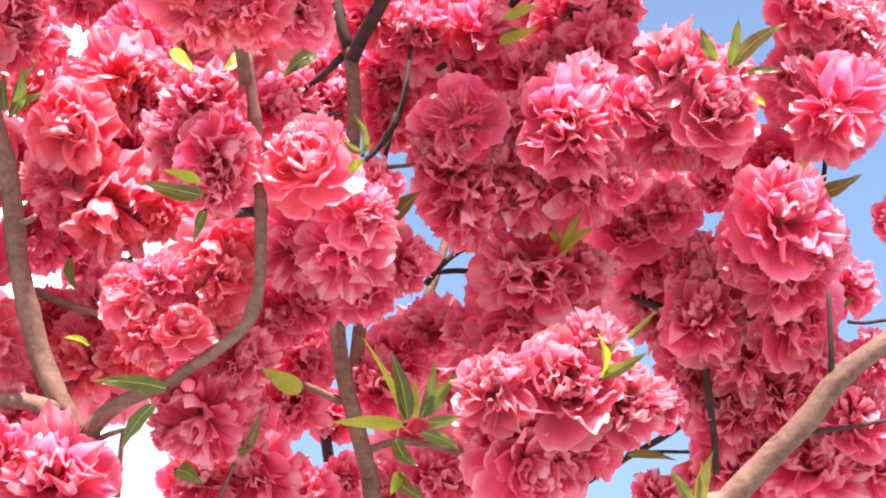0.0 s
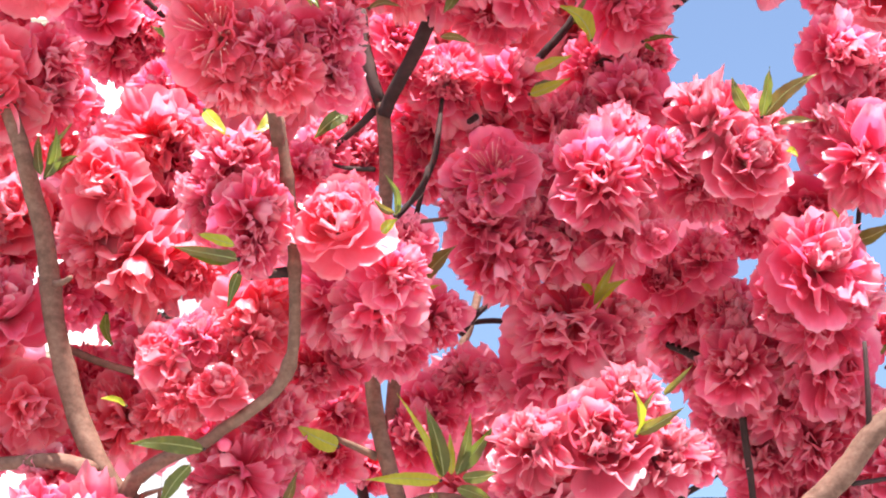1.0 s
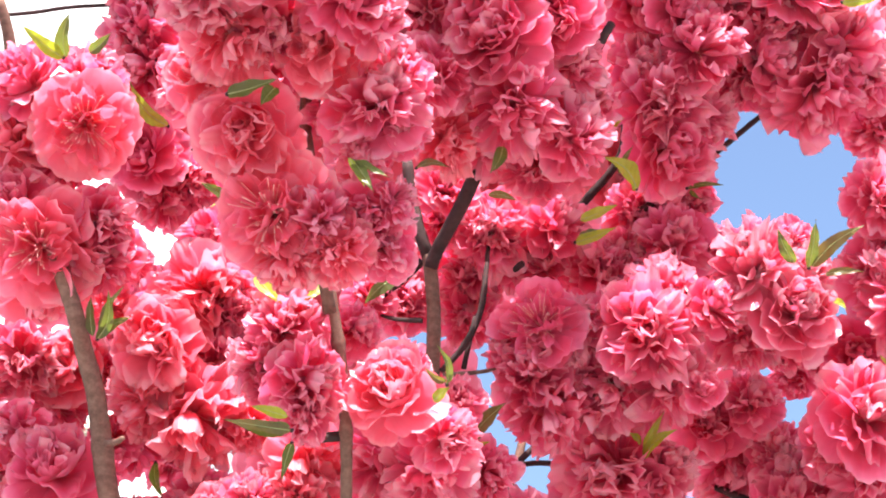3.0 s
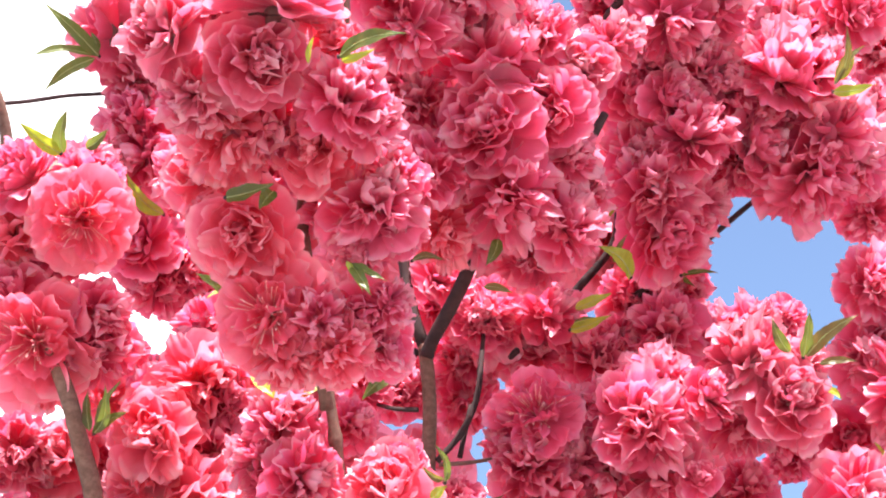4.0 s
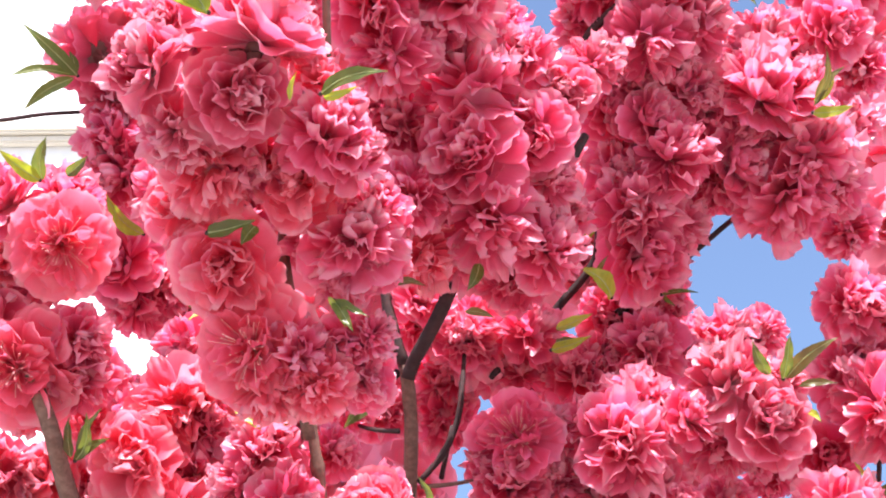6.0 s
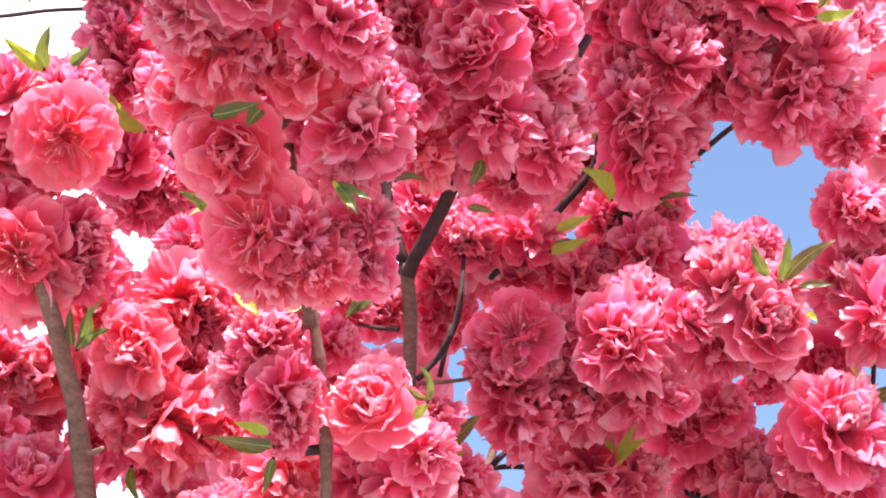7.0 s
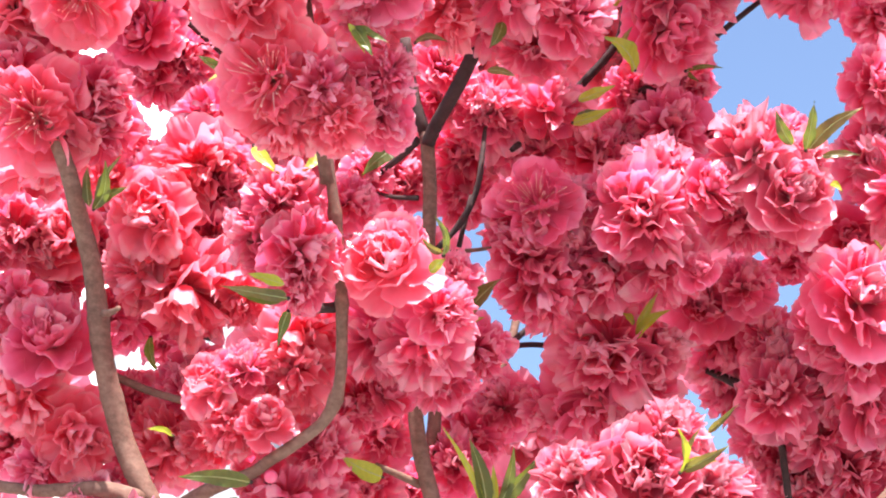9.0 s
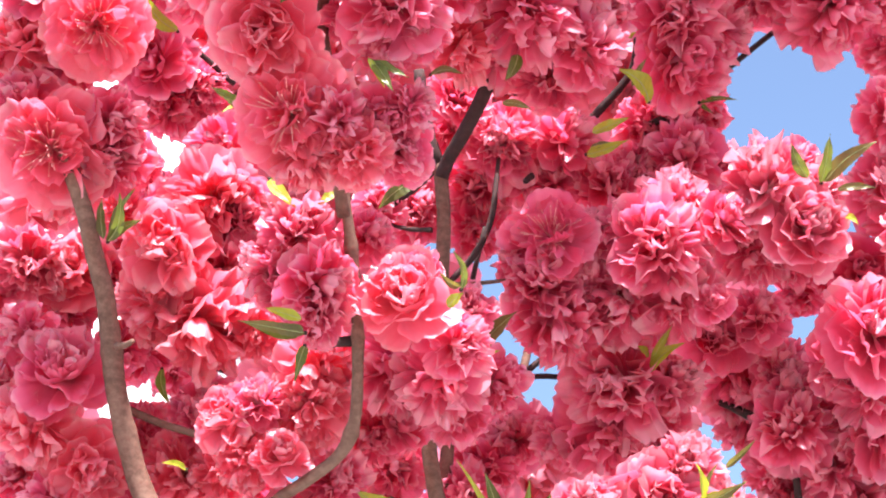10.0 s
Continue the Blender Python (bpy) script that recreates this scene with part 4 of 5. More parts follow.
bloom('full', 'm', 0.0792, 0.6433, 1.8671, 0.0162, -0.03, -0.85, 0.53)
bloom('full', 'm', 0.0940, 0.6595, 1.8484, 0.0201, 0.58, -0.80, -0.16)
bloom('cup', 'p', 0.0546, 0.6679, 1.8263, 0.0243, -0.12, -0.72, -0.69)
bloom('skirt', 'p', 0.0772, 0.6680, 1.8328, 0.0188, 0.18, -0.64, -0.75)
bloom('skirt', 'p', 0.0414, 0.6648, 1.8400, 0.0163, -0.42, -0.70, -0.57)
bloom('full', 'p', 0.1158, 0.6858, 1.8586, 0.0118, 0.48, -0.74, -0.46)
bloom('skirt', 'p', 0.1526, 0.7674, 1.8984, 0.0177, -0.32, -0.85, -0.42)
bloom('full', 'p', 0.1655, 0.7728, 1.8901, 0.0235, -0.02, -0.79, -0.61)
bloom('skirt', 'p', 0.1855, 0.7603, 1.8926, 0.0247, -0.02, -0.85, -0.53)
bloom('skirt', 'p', 0.1715, 0.7948, 1.8684, 0.0253, -0.12, -0.79, -0.61)
bloom('full', 'p', 0.2035, 0.7770, 1.8581, 0.0262, 0.07, -0.94, -0.34)
bloom('full', 'p', 0.2206, 0.7546, 1.8764, 0.0215, 0.17, -0.98, -0.03)
bloom('full', 'p', 0.2351, 0.7839, 1.8608, 0.0191, 0.17, -0.93, -0.34)
bloom('full', 'p', 0.2295, 0.7402, 1.9029, 0.0158, 0.27, -0.94, -0.23)
bloom('full', 'p', 0.1948, 0.7909, 1.8719, 0.0194, -0.03, -0.90, -0.44)
bloom('full', 'p', 0.1270, 0.7725, 1.8406, 0.0144, -0.13, -0.97, 0.19)
bloom('full', 'p', 0.1553, 0.8053, 1.8639, 0.0136, -0.32, -0.85, -0.42)
bloom('full', 'p', 0.2197, 0.7608, 1.9059, 0.0132, -0.03, -0.90, -0.44)

# blossoms at the side, past the left limb
bloom('full', 'p', -0.1590, 0.6830, 2.0165, 0.0136, 0.00, -1.00, 0.07)
bloom('full', 'p', -0.1356, 0.6778, 2.0278, 0.0144, -0.10, -0.99, 0.07)
bloom('cup', 'p', -0.1450, 0.6679, 1.9958, 0.0209, 0.01, -0.94, -0.35)
bloom('full', 'p', -0.1321, 0.7062, 1.9146, 0.0181, 0.00, -1.00, 0.07)
bloom('skirt', 's', -0.1596, 0.7181, 1.9111, 0.0134, 0.00, -0.99, -0.15)
bloom('full', 'p', -0.2165, 0.7144, 1.8848, 0.0152, 0.01, -0.90, -0.44)
bloom('skirt', 's', -0.1737, 0.6550, 1.9940, 0.0124, 0.11, -0.93, -0.34)
bloom('full', 'p', -0.1690, 0.6470, 2.0078, 0.0089, 0.30, -0.95, -0.02)
bloom('cup', 'p', -0.1881, 0.6545, 1.9093, 0.0228, 0.00, -0.98, -0.20)
bloom('skirt', 's', -0.2013, 0.6662, 1.8939, 0.0196, -0.19, -0.63, -0.75)
bloom('cup', 's', -0.1784, 0.6747, 1.8778, 0.0196, 0.01, -0.79, -0.61)
bloom('skirt', 'p', -0.1928, 0.6858, 1.8646, 0.0171, -0.09, -0.72, -0.69)
bloom('full', 'p', -0.2071, 0.6580, 1.9318, 0.0159, -0.20, -0.97, -0.14)
bloom('skirt', 'm', -0.2145, 0.6717, 1.9753, 0.0207, -0.09, -0.89, -0.44)
bloom('cup', 's', -0.1942, 0.6780, 1.9733, 0.0195, 0.11, -0.85, -0.52)
bloom('skirt', 'p', -0.1749, 0.6964, 1.9442, 0.0140, 0.11, -0.79, -0.61)
bloom('skirt', 'p', -0.2004, 0.6896, 1.9578, 0.0154, 0.11, -0.64, -0.76)
bloom('full', 'p', -0.2270, 0.6793, 1.9130, 0.0188, 0.01, -0.90, -0.44)
bloom('full', 'p', -0.2335, 0.6862, 1.9674, 0.0196, 0.01, -0.90, -0.44)
bloom('skirt', 'p', -0.1566, 0.7095, 1.8729, 0.0150, 0.01, -0.90, -0.44)

# blossoms of the upper crown
bloom('open', 's', -0.1703, 0.5638, 2.0354, 0.0247, 0.06, -0.86, -0.51)
bloom('cup', 'p', -0.1957, 0.5708, 2.0587, 0.0208, -0.39, -0.92, -0.08)
bloom('full', 'p', -0.1722, 0.5685, 2.0599, 0.0169, 0.12, -0.94, 0.31)
bloom('skirt', 'p', -0.1871, 0.5898, 2.0346, 0.0170, -0.30, -0.33, -0.89)
bloom('open', 's', -0.1898, 0.5909, 1.9906, 0.0259, -0.04, -0.83, -0.56)
bloom('full', 'p', -0.1676, 0.5911, 2.0039, 0.0167, 0.61, -0.72, -0.33)
bloom('skirt', 'p', -0.1679, 0.6047, 1.9928, 0.0194, 0.20, -0.56, -0.80)
bloom('skirt', 's', -0.1889, 0.6181, 1.9873, 0.0157, -0.10, -0.37, -0.92)
bloom('cup', 'p', -0.2036, 0.5967, 2.0141, 0.0169, -0.29, -0.95, -0.10)
bloom('full', 'p', -0.1583, 0.6305, 2.0041, 0.0094, 0.31, -0.93, -0.21)
bloom('full', 'p', -0.2173, 0.5964, 2.0444, 0.0173, -0.29, -0.82, -0.49)
bloom('cup', 'p', -0.1688, 0.6856, 2.0938, 0.0226, -0.09, -0.85, -0.51)
bloom('skirt', 'p', -0.1584, 0.7045, 2.0896, 0.0199, 0.10, -0.57, -0.81)
bloom('skirt', 'p', -0.1405, 0.7135, 2.0818, 0.0154, 0.40, -0.50, -0.77)
bloom('skirt', 'p', -0.1758, 0.6963, 2.0895, 0.0122, -0.30, -0.54, -0.79)
bloom('full', 'p', -0.1491, 0.6986, 2.0889, 0.0168, 0.21, -0.84, -0.51)
bloom('cup', 's', -0.1054, 0.4861, 2.0056, 0.0157, -0.29, -0.91, -0.31)
bloom('cup', 's', -0.0868, 0.4815, 1.9774, 0.0212, -0.10, -0.70, -0.71)
bloom('cup', 'p', -0.0832, 0.4951, 2.0101, 0.0148, 0.01, -0.97, -0.23)
bloom('cup', 's', -0.1003, 0.4893, 1.9886, 0.0122, -0.49, -0.75, -0.44)
bloom('open', 's', -0.0771, 0.4933, 1.9495, 0.0231, -0.14, -0.85, -0.51)
bloom('skirt', 'p', -0.0617, 0.4928, 1.9462, 0.0151, 0.30, -0.69, -0.65)
bloom('skirt', 's', -0.0735, 0.5022, 1.9387, 0.0141, -0.00, -0.38, -0.93)
bloom('cup', 'p', -0.0450, 0.5005, 1.9530, 0.0142, 0.10, -0.73, -0.67)
bloom('full', 'p', -0.0356, 0.4973, 1.9550, 0.0099, 0.61, -0.79, -0.02)
bloom('cup', 'p', -0.0389, 0.5113, 1.9444, 0.0143, 0.31, -0.93, -0.21)
bloom('skirt', 'p', -0.0497, 0.5145, 1.9472, 0.0111, 0.00, -0.58, -0.81)
bloom('full', 'p', -0.0406, 0.4772, 1.9850, 0.0201, 0.21, -0.88, -0.42)
bloom('full', 'p', -0.0323, 0.4743, 1.9943, 0.0131, 0.32, -0.91, 0.26)
bloom('skirt', 'p', -0.0560, 0.4968, 1.9973, 0.0136, -0.29, -0.77, -0.57)
bloom('full', 'p', -0.0438, 0.4864, 1.9756, 0.0131, 0.20, -0.56, -0.80)
bloom('full', 'p', -0.0314, 0.4878, 1.9817, 0.0110, 0.61, -0.68, -0.42)
bloom('full', 'p', -0.0504, 0.4413, 2.0047, 0.0184, 0.31, -0.90, -0.31)
bloom('cup', 's', -0.0601, 0.4608, 2.0006, 0.0188, -0.10, -0.48, -0.87)
bloom('full', 'p', -0.0416, 0.4473, 2.0004, 0.0127, 0.71, -0.68, -0.19)
bloom('cup', 's', -0.0531, 0.4410, 2.0301, 0.0118, 0.12, -0.96, 0.24)
bloom('cup', 'm', -0.0810, 0.4251, 2.0129, 0.0196, 0.11, -0.80, -0.60)
bloom('cup', 'm', -0.1088, 0.4233, 2.0231, 0.0172, -0.44, -0.82, -0.37)
bloom('skirt', 'm', -0.1007, 0.4374, 2.0086, 0.0157, -0.30, -0.54, -0.79)
bloom('skirt', 's', -0.0917, 0.4568, 2.0068, 0.0205, -0.10, -0.37, -0.92)
bloom('skirt', 'p', -0.0766, 0.4553, 2.0087, 0.0161, 0.20, -0.56, -0.80)
bloom('cup', 'm', -0.0720, 0.4130, 2.0275, 0.0215, 0.38, -0.52, 0.76)
bloom('cup', 'm', -0.1071, 0.4312, 2.0467, 0.0140, -0.18, -0.98, 0.12)
bloom('cup', 's', -0.0805, 0.4150, 2.0435, 0.0105, -0.28, -0.95, 0.14)
bloom('cup', 's', -0.0616, 0.4248, 2.0376, 0.0116, 0.61, -0.78, -0.13)
bloom('skirt', 'm', -0.1780, 0.6185, 2.1765, 0.0248, -0.51, 0.68, 0.53)
bloom('skirt', 'm', -0.1688, 0.6329, 2.1605, 0.0208, -0.30, -0.63, -0.72)
bloom('skirt', 'm', -0.1670, 0.6221, 2.1965, 0.0166, -0.09, -0.97, -0.23)
bloom('skirt', 'p', -0.1659, 0.6365, 2.1355, 0.0206, -0.29, -0.82, -0.49)
bloom('full', 'p', -0.1635, 0.6457, 2.1211, 0.0221, 0.00, -0.74, -0.68)
bloom('full', 'p', -0.1397, 0.6317, 2.1036, 0.0172, 0.10, -0.73, -0.67)
bloom('skirt', 'm', -0.1717, 0.5743, 2.2017, 0.0237, 0.00, -0.66, -0.75)
bloom('full', 'p', -0.0589, 0.4448, 2.0838, 0.0124, 0.11, -0.85, -0.51)
bloom('full', 'p', -0.0686, 0.4501, 2.0932, 0.0103, -0.19, -0.93, -0.32)
bloom('skirt', 'p', -0.0624, 0.4600, 2.0773, 0.0115, 0.20, -0.72, -0.67)
bloom('full', 'p', -0.0346, 0.4999, 2.1144, 0.0235, -0.09, -0.88, -0.47)
bloom('cup', 'p', -0.0120, 0.5017, 2.1301, 0.0214, 0.11, -0.90, -0.42)
bloom('skirt', 'p', -0.0280, 0.5102, 2.0950, 0.0198, -0.10, -0.66, -0.74)
bloom('full', 'p', -0.0023, 0.5075, 2.1189, 0.0188, 0.31, -0.90, -0.31)
bloom('full', 'p', 0.0066, 0.5287, 2.1196, 0.0155, 0.61, -0.78, -0.13)
bloom('full', 'p', -0.0463, 0.4981, 2.1316, 0.0138, -0.29, -0.87, -0.40)
bloom('skirt', 'p', -0.0099, 0.5215, 2.1145, 0.0178, 0.10, -0.66, -0.75)
bloom('full', 'p', 0.0146, 0.5189, 2.1341, 0.0116, 0.71, -0.70, -0.08)
bloom('full', 'p', -0.0240, 0.5509, 2.0846, 0.0181, -0.19, -0.96, -0.22)
bloom('full', 'p', -0.0332, 0.5457, 2.0914, 0.0142, -0.39, -0.84, -0.38)
bloom('skirt', 'p', -0.0216, 0.5494, 2.0490, 0.0188, -0.20, -0.72, -0.66)
bloom('skirt', 's', -0.0168, 0.5779, 2.0386, 0.0168, -0.10, -0.48, -0.87)
bloom('skirt', 'p', -0.0117, 0.5588, 2.0706, 0.0155, -0.29, -0.82, -0.49)
bloom('full', 'p', -0.0300, 0.5665, 2.0766, 0.0144, -0.10, -0.73, -0.67)
bloom('cup', 'p', 0.0042, 0.5507, 2.0701, 0.0255, 0.01, -0.80, -0.60)
bloom('full', 'p', 0.0053, 0.5400, 2.0949, 0.0237, -0.08, -1.00, 0.05)
bloom('full', 'p', 0.0298, 0.5436, 2.1144, 0.0157, 0.12, -0.96, 0.24)
bloom('cup', 'm', 0.0470, 0.5594, 2.1096, 0.0159, 0.31, -0.86, -0.40)
bloom('cup', 'p', 0.0333, 0.5580, 2.0850, 0.0208, 0.20, -0.72, -0.67)
bloom('skirt', 'p', 0.0118, 0.5680, 2.0499, 0.0250, 0.10, -0.57, -0.81)
bloom('full', 'p', 0.0389, 0.5801, 2.0744, 0.0146, 0.31, -0.76, -0.58)
bloom('full', 'p', 0.0235, 0.5520, 2.1389, 0.0135, 0.12, -0.99, 0.11)
bloom('full', 'm', 0.0620, 0.5696, 2.1294, 0.0150, 0.61, -0.79, -0.02)
bloom('full', 'p', 0.0367, 0.5926, 2.0452, 0.0198, 0.51, -0.82, -0.27)
bloom('skirt', 'p', 0.0254, 0.6119, 2.0416, 0.0175, 0.10, -0.57, -0.81)
bloom('full', 'p', 0.0470, 0.6050, 2.0706, 0.0150, 0.51, -0.86, -0.06)
bloom('skirt', 'p', 0.0021, 0.6003, 2.0510, 0.0187, -0.10, -0.48, -0.87)
bloom('skirt', 'p', 0.0711, 0.5844, 2.1883, 0.0237, -0.39, -0.79, -0.47)
bloom('cup', 'p', 0.0961, 0.5766, 2.1848, 0.0269, 0.01, -0.86, -0.51)
bloom('skirt', 'p', 0.0916, 0.5851, 2.1584, 0.0232, -0.10, -0.66, -0.74)
bloom('full', 'p', 0.1136, 0.5931, 2.1729, 0.0215, 0.51, -0.78, -0.36)
bloom('full', 'p', 0.1355, 0.5943, 2.2086, 0.0162, 0.31, -0.86, -0.40)
bloom('full', 'p', 0.1181, 0.5801, 2.1934, 0.0172, 0.31, -0.90, -0.31)
bloom('full', 'p', 0.1104, 0.6097, 2.1627, 0.0160, 0.41, -0.72, -0.56)
bloom('skirt', 'p', 0.0641, 0.5998, 2.1780, 0.0160, -0.40, -0.59, -0.70)
bloom('full', 'p', 0.0857, 0.6077, 2.1464, 0.0158, 0.01, -0.97, -0.23)
bloom('cup', 'p', 0.0755, 0.6156, 2.1346, 0.0187, -0.19, -0.89, -0.41)
bloom('cup', 'p', 0.0923, 0.6086, 2.1263, 0.0184, 0.01, -0.99, -0.13)
bloom('full', 'p', 0.1112, 0.6095, 2.1446, 0.0187, 0.11, -0.99, -0.13)
bloom('full', 'p', 0.0815, 0.6313, 2.1082, 0.0201, -0.39, -0.88, -0.28)
bloom('skirt', 'p', 0.1015, 0.6153, 2.1081, 0.0232, 0.11, -0.97, -0.23)
bloom('full', 'p', 0.0869, 0.6310, 2.0923, 0.0241, -0.09, -0.80, -0.59)
bloom('cup', 'p', 0.0872, 0.6433, 2.0711, 0.0234, 0.00, -0.66, -0.75)
bloom('full', 'p', 0.1057, 0.6425, 2.0885, 0.0172, 0.51, -0.74, -0.45)
bloom('cup', 'p', 0.1332, 0.6290, 2.1144, 0.0215, 0.21, -0.88, -0.42)
bloom('full', 'p', 0.1224, 0.6153, 2.1352, 0.0172, 0.01, -0.90, -0.43)
bloom('full', 'p', 0.1488, 0.6108, 2.1378, 0.0292, 0.01, -1.00, -0.07)
bloom('full', 'p', 0.1707, 0.6274, 2.1197, 0.0266, 0.31, -0.81, -0.49)
bloom('skirt', 'p', 0.1600, 0.6371, 2.1034, 0.0273, 0.00, -0.58, -0.81)
bloom('full', 'p', 0.1404, 0.6207, 2.1258, 0.0158, -0.09, -0.85, -0.51)
bloom('full', 'p', 0.1933, 0.6361, 2.1405, 0.0177, 0.21, -0.92, -0.32)
bloom('skirt', 'p', 0.1872, 0.6423, 2.1103, 0.0174, 0.30, -0.69, -0.65)
bloom('skirt', 'p', 0.1281, 0.6412, 2.1113, 0.0174, -0.10, -0.66, -0.74)
bloom('full', 'p', 0.1682, 0.6102, 2.1425, 0.0172, 0.51, -0.86, -0.06)
bloom('full', 'p', 0.1609, 0.6260, 2.1791, 0.0253, -0.29, -0.94, -0.21)
bloom('cup', 'p', 0.1889, 0.6121, 2.1816, 0.0199, 0.11, -0.94, -0.33)
bloom('full', 'm', 0.2081, 0.6259, 2.2182, 0.0214, 0.11, -0.85, -0.51)
bloom('cup', 'p', 0.1853, 0.6230, 2.2185, 0.0137, -0.39, -0.79, -0.47)
bloom('full', 'p', 0.1727, 0.6278, 2.1730, 0.0164, 0.11, -0.94, -0.33)
bloom('full', 'p', 0.1496, 0.6347, 2.1795, 0.0151, -0.39, -0.79, -0.47)
bloom('full', 'p', 0.2083, 0.6377, 2.1768, 0.0166, 0.01, -0.86, -0.51)
bloom('skirt', 'p', 0.1991, 0.6713, 2.1012, 0.0171, -0.10, -0.73, -0.67)
bloom('full', 'p', 0.1904, 0.6559, 2.0494, 0.0191, -0.19, -0.96, -0.22)
bloom('full', 'p', 0.1676, 0.8558, 2.1273, 0.0269, 0.11, -0.99, -0.13)
bloom('full', 'p', 0.1438, 0.8560, 2.1256, 0.0233, -0.19, -0.93, -0.32)
bloom('full', 'p', 0.1881, 0.8494, 2.1346, 0.0179, 0.21, -0.95, -0.22)
bloom('cup', 'p', -0.0183, 0.6428, 2.0478, 0.0161, 0.01, -0.86, -0.51)
bloom('full', 'p', 0.0764, 0.6916, 2.0651, 0.0164, -0.09, -0.85, -0.51)
bloom('full', 'p', 0.0040, 0.6706, 2.0404, 0.0158, 0.11, -0.85, -0.51)

bloom('skirt', 's', -0.0540, 0.4980, 1.9370, 0.0145, 0.05, -0.70, -0.70)
bloom('cup', 'm', -0.0985, 0.4440, 2.0500, 0.0130, -0.10, -0.80, 0.30)
bloom('skirt', 'p', -0.1640, 0.7000, 2.0770, 0.0160, -0.10, -0.80, -0.45)
bloom('cup', 's', -0.2040, 0.5850, 2.0390, 0.0180, -0.10, -0.85, -0.40)

# flower buds
bud(-0.0859, 0.6343, 1.8446, 0.0029, 0.20, -0.93, 0.32)

# young leaves
shoot('b',
      ((-0.0732, 0.5451, 1.8854), (-0.0977, 0.5328, 1.8847), 0.0064, 'b'),
      ((-0.0740, 0.5445, 1.8867), (-0.0913, 0.5375, 1.8838), 0.0073, 'g'),
      ((-0.0747, 0.5429, 1.8901), (-0.0883, 0.5378, 1.8923), 0.0056, 'y'))
shoot('g',
      ((-0.0739, 0.5537, 1.8839), (-0.0764, 0.5485, 1.8672), 0.0056, 'g'))
shoot('g',
      ((-0.0924, 0.5598, 1.9593), (-0.0802, 0.5541, 1.9429), 0.0069, 'y'),
      ((-0.0654, 0.5594, 1.9584), (-0.0727, 0.5570, 1.9456), 0.0060, 'y'),
      ((-0.0351, 0.5587, 1.9582), (-0.0485, 0.5604, 1.9463), 0.0078, 'g'))
shoot('g',
      ((-0.1648, 0.6040, 1.9525), (-0.1576, 0.5840, 1.9659), 0.0063, 'g'),
      ((-0.1631, 0.6035, 1.9536), (-0.1520, 0.5868, 1.9689), 0.0058, 'g'),
      ((-0.1620, 0.6029, 1.9547), (-0.1494, 0.5960, 1.9590), 0.0053, 'g'),
      ((-0.1667, 0.6036, 1.9536), (-0.1675, 0.5958, 1.9696), 0.0058, 'g'))
shoot('b',
      ((-0.0151, 0.5455, 1.9042), (-0.0188, 0.5281, 1.9127), 0.0039, 'g'),
      ((-0.0155, 0.5450, 1.9051), (-0.0234, 0.5355, 1.9068), 0.0035, 'b'),
      ((-0.0144, 0.5452, 1.9047), (-0.0139, 0.5370, 1.9123), 0.0030, 'g'),
      ((-0.0201, 0.5484, 1.8984), (-0.0142, 0.5459, 1.9032), 0.0056, 'y'))
shoot('g',
      ((-0.0074, 0.6386, 1.9181), (0.0092, 0.6193, 1.9294), 0.0119, 'b'),
      ((-0.0063, 0.6407, 1.9137), (0.0023, 0.6304, 1.9161), 0.0040, 'y'))
shoot('y',
      ((0.0736, 0.6858, 1.9307), (0.0876, 0.6687, 1.9376), 0.0069, 'y'),
      ((0.0741, 0.6841, 1.9343), (0.0823, 0.6691, 1.9464), 0.0053, 'y'),
      ((0.0725, 0.6830, 1.9366), (0.0663, 0.6773, 1.9395), 0.0053, 'y'))
shoot('y',
      ((0.0795, 0.6076, 1.8396), (0.0768, 0.5886, 1.8513), 0.0064, 'y'),
      ((0.0804, 0.6072, 1.8404), (0.0973, 0.5948, 1.8467), 0.0059, 'b'),
      ((0.0808, 0.6064, 1.8420), (0.0935, 0.6013, 1.8426), 0.0050, 'y'),
      ((0.0812, 0.6059, 1.8430), (0.0876, 0.5994, 1.8561), 0.0027, 'b'),
      ((0.0903, 0.6002, 1.8541), (0.1003, 0.5836, 1.8603), 0.0036, 'b'))
shoot('b',
      ((0.1437, 0.6171, 1.9924), (0.1447, 0.5972, 2.0058), 0.0081, 'g'),
      ((0.1452, 0.6168, 1.9929), (0.1665, 0.6014, 2.0051), 0.0087, 'b'),
      ((0.1377, 0.6162, 1.9946), (0.1297, 0.6063, 2.0063), 0.0071, 'g'),
      ((0.1508, 0.6182, 1.9898), (0.1677, 0.6173, 1.9905), 0.0046, 'b'),
      ((0.1547, 0.6233, 1.9790), (0.1574, 0.6142, 1.9702), 0.0041, 'y'))
shoot('b',
      ((0.1916, 0.6741, 1.9595), (0.2102, 0.6587, 1.9625), 0.0091, 'b'),
      ((0.1910, 0.6724, 1.9630), (0.1816, 0.6601, 1.9704), 0.0064, 'y'),
      ((0.1926, 0.6729, 1.9618), (0.1873, 0.6650, 1.9691), 0.0048, 'y'))
shoot('y',
      ((0.0440, 0.6560, 2.0280), (0.0626, 0.6420, 2.0283), 0.0071, 'y'),
      ((0.0461, 0.6544, 2.0311), (0.0561, 0.6462, 2.0291), 0.0049, 'g'))
shoot('b',
      ((0.1247, 0.6522, 1.8025), (0.1271, 0.6309, 1.8188), 0.0076, 'b'),
      ((0.1241, 0.6507, 1.8056), (0.1233, 0.6365, 1.8166), 0.0038, 'y'),
      ((0.1212, 0.6523, 1.8025), (0.1110, 0.6422, 1.8147), 0.0061, 'g'))
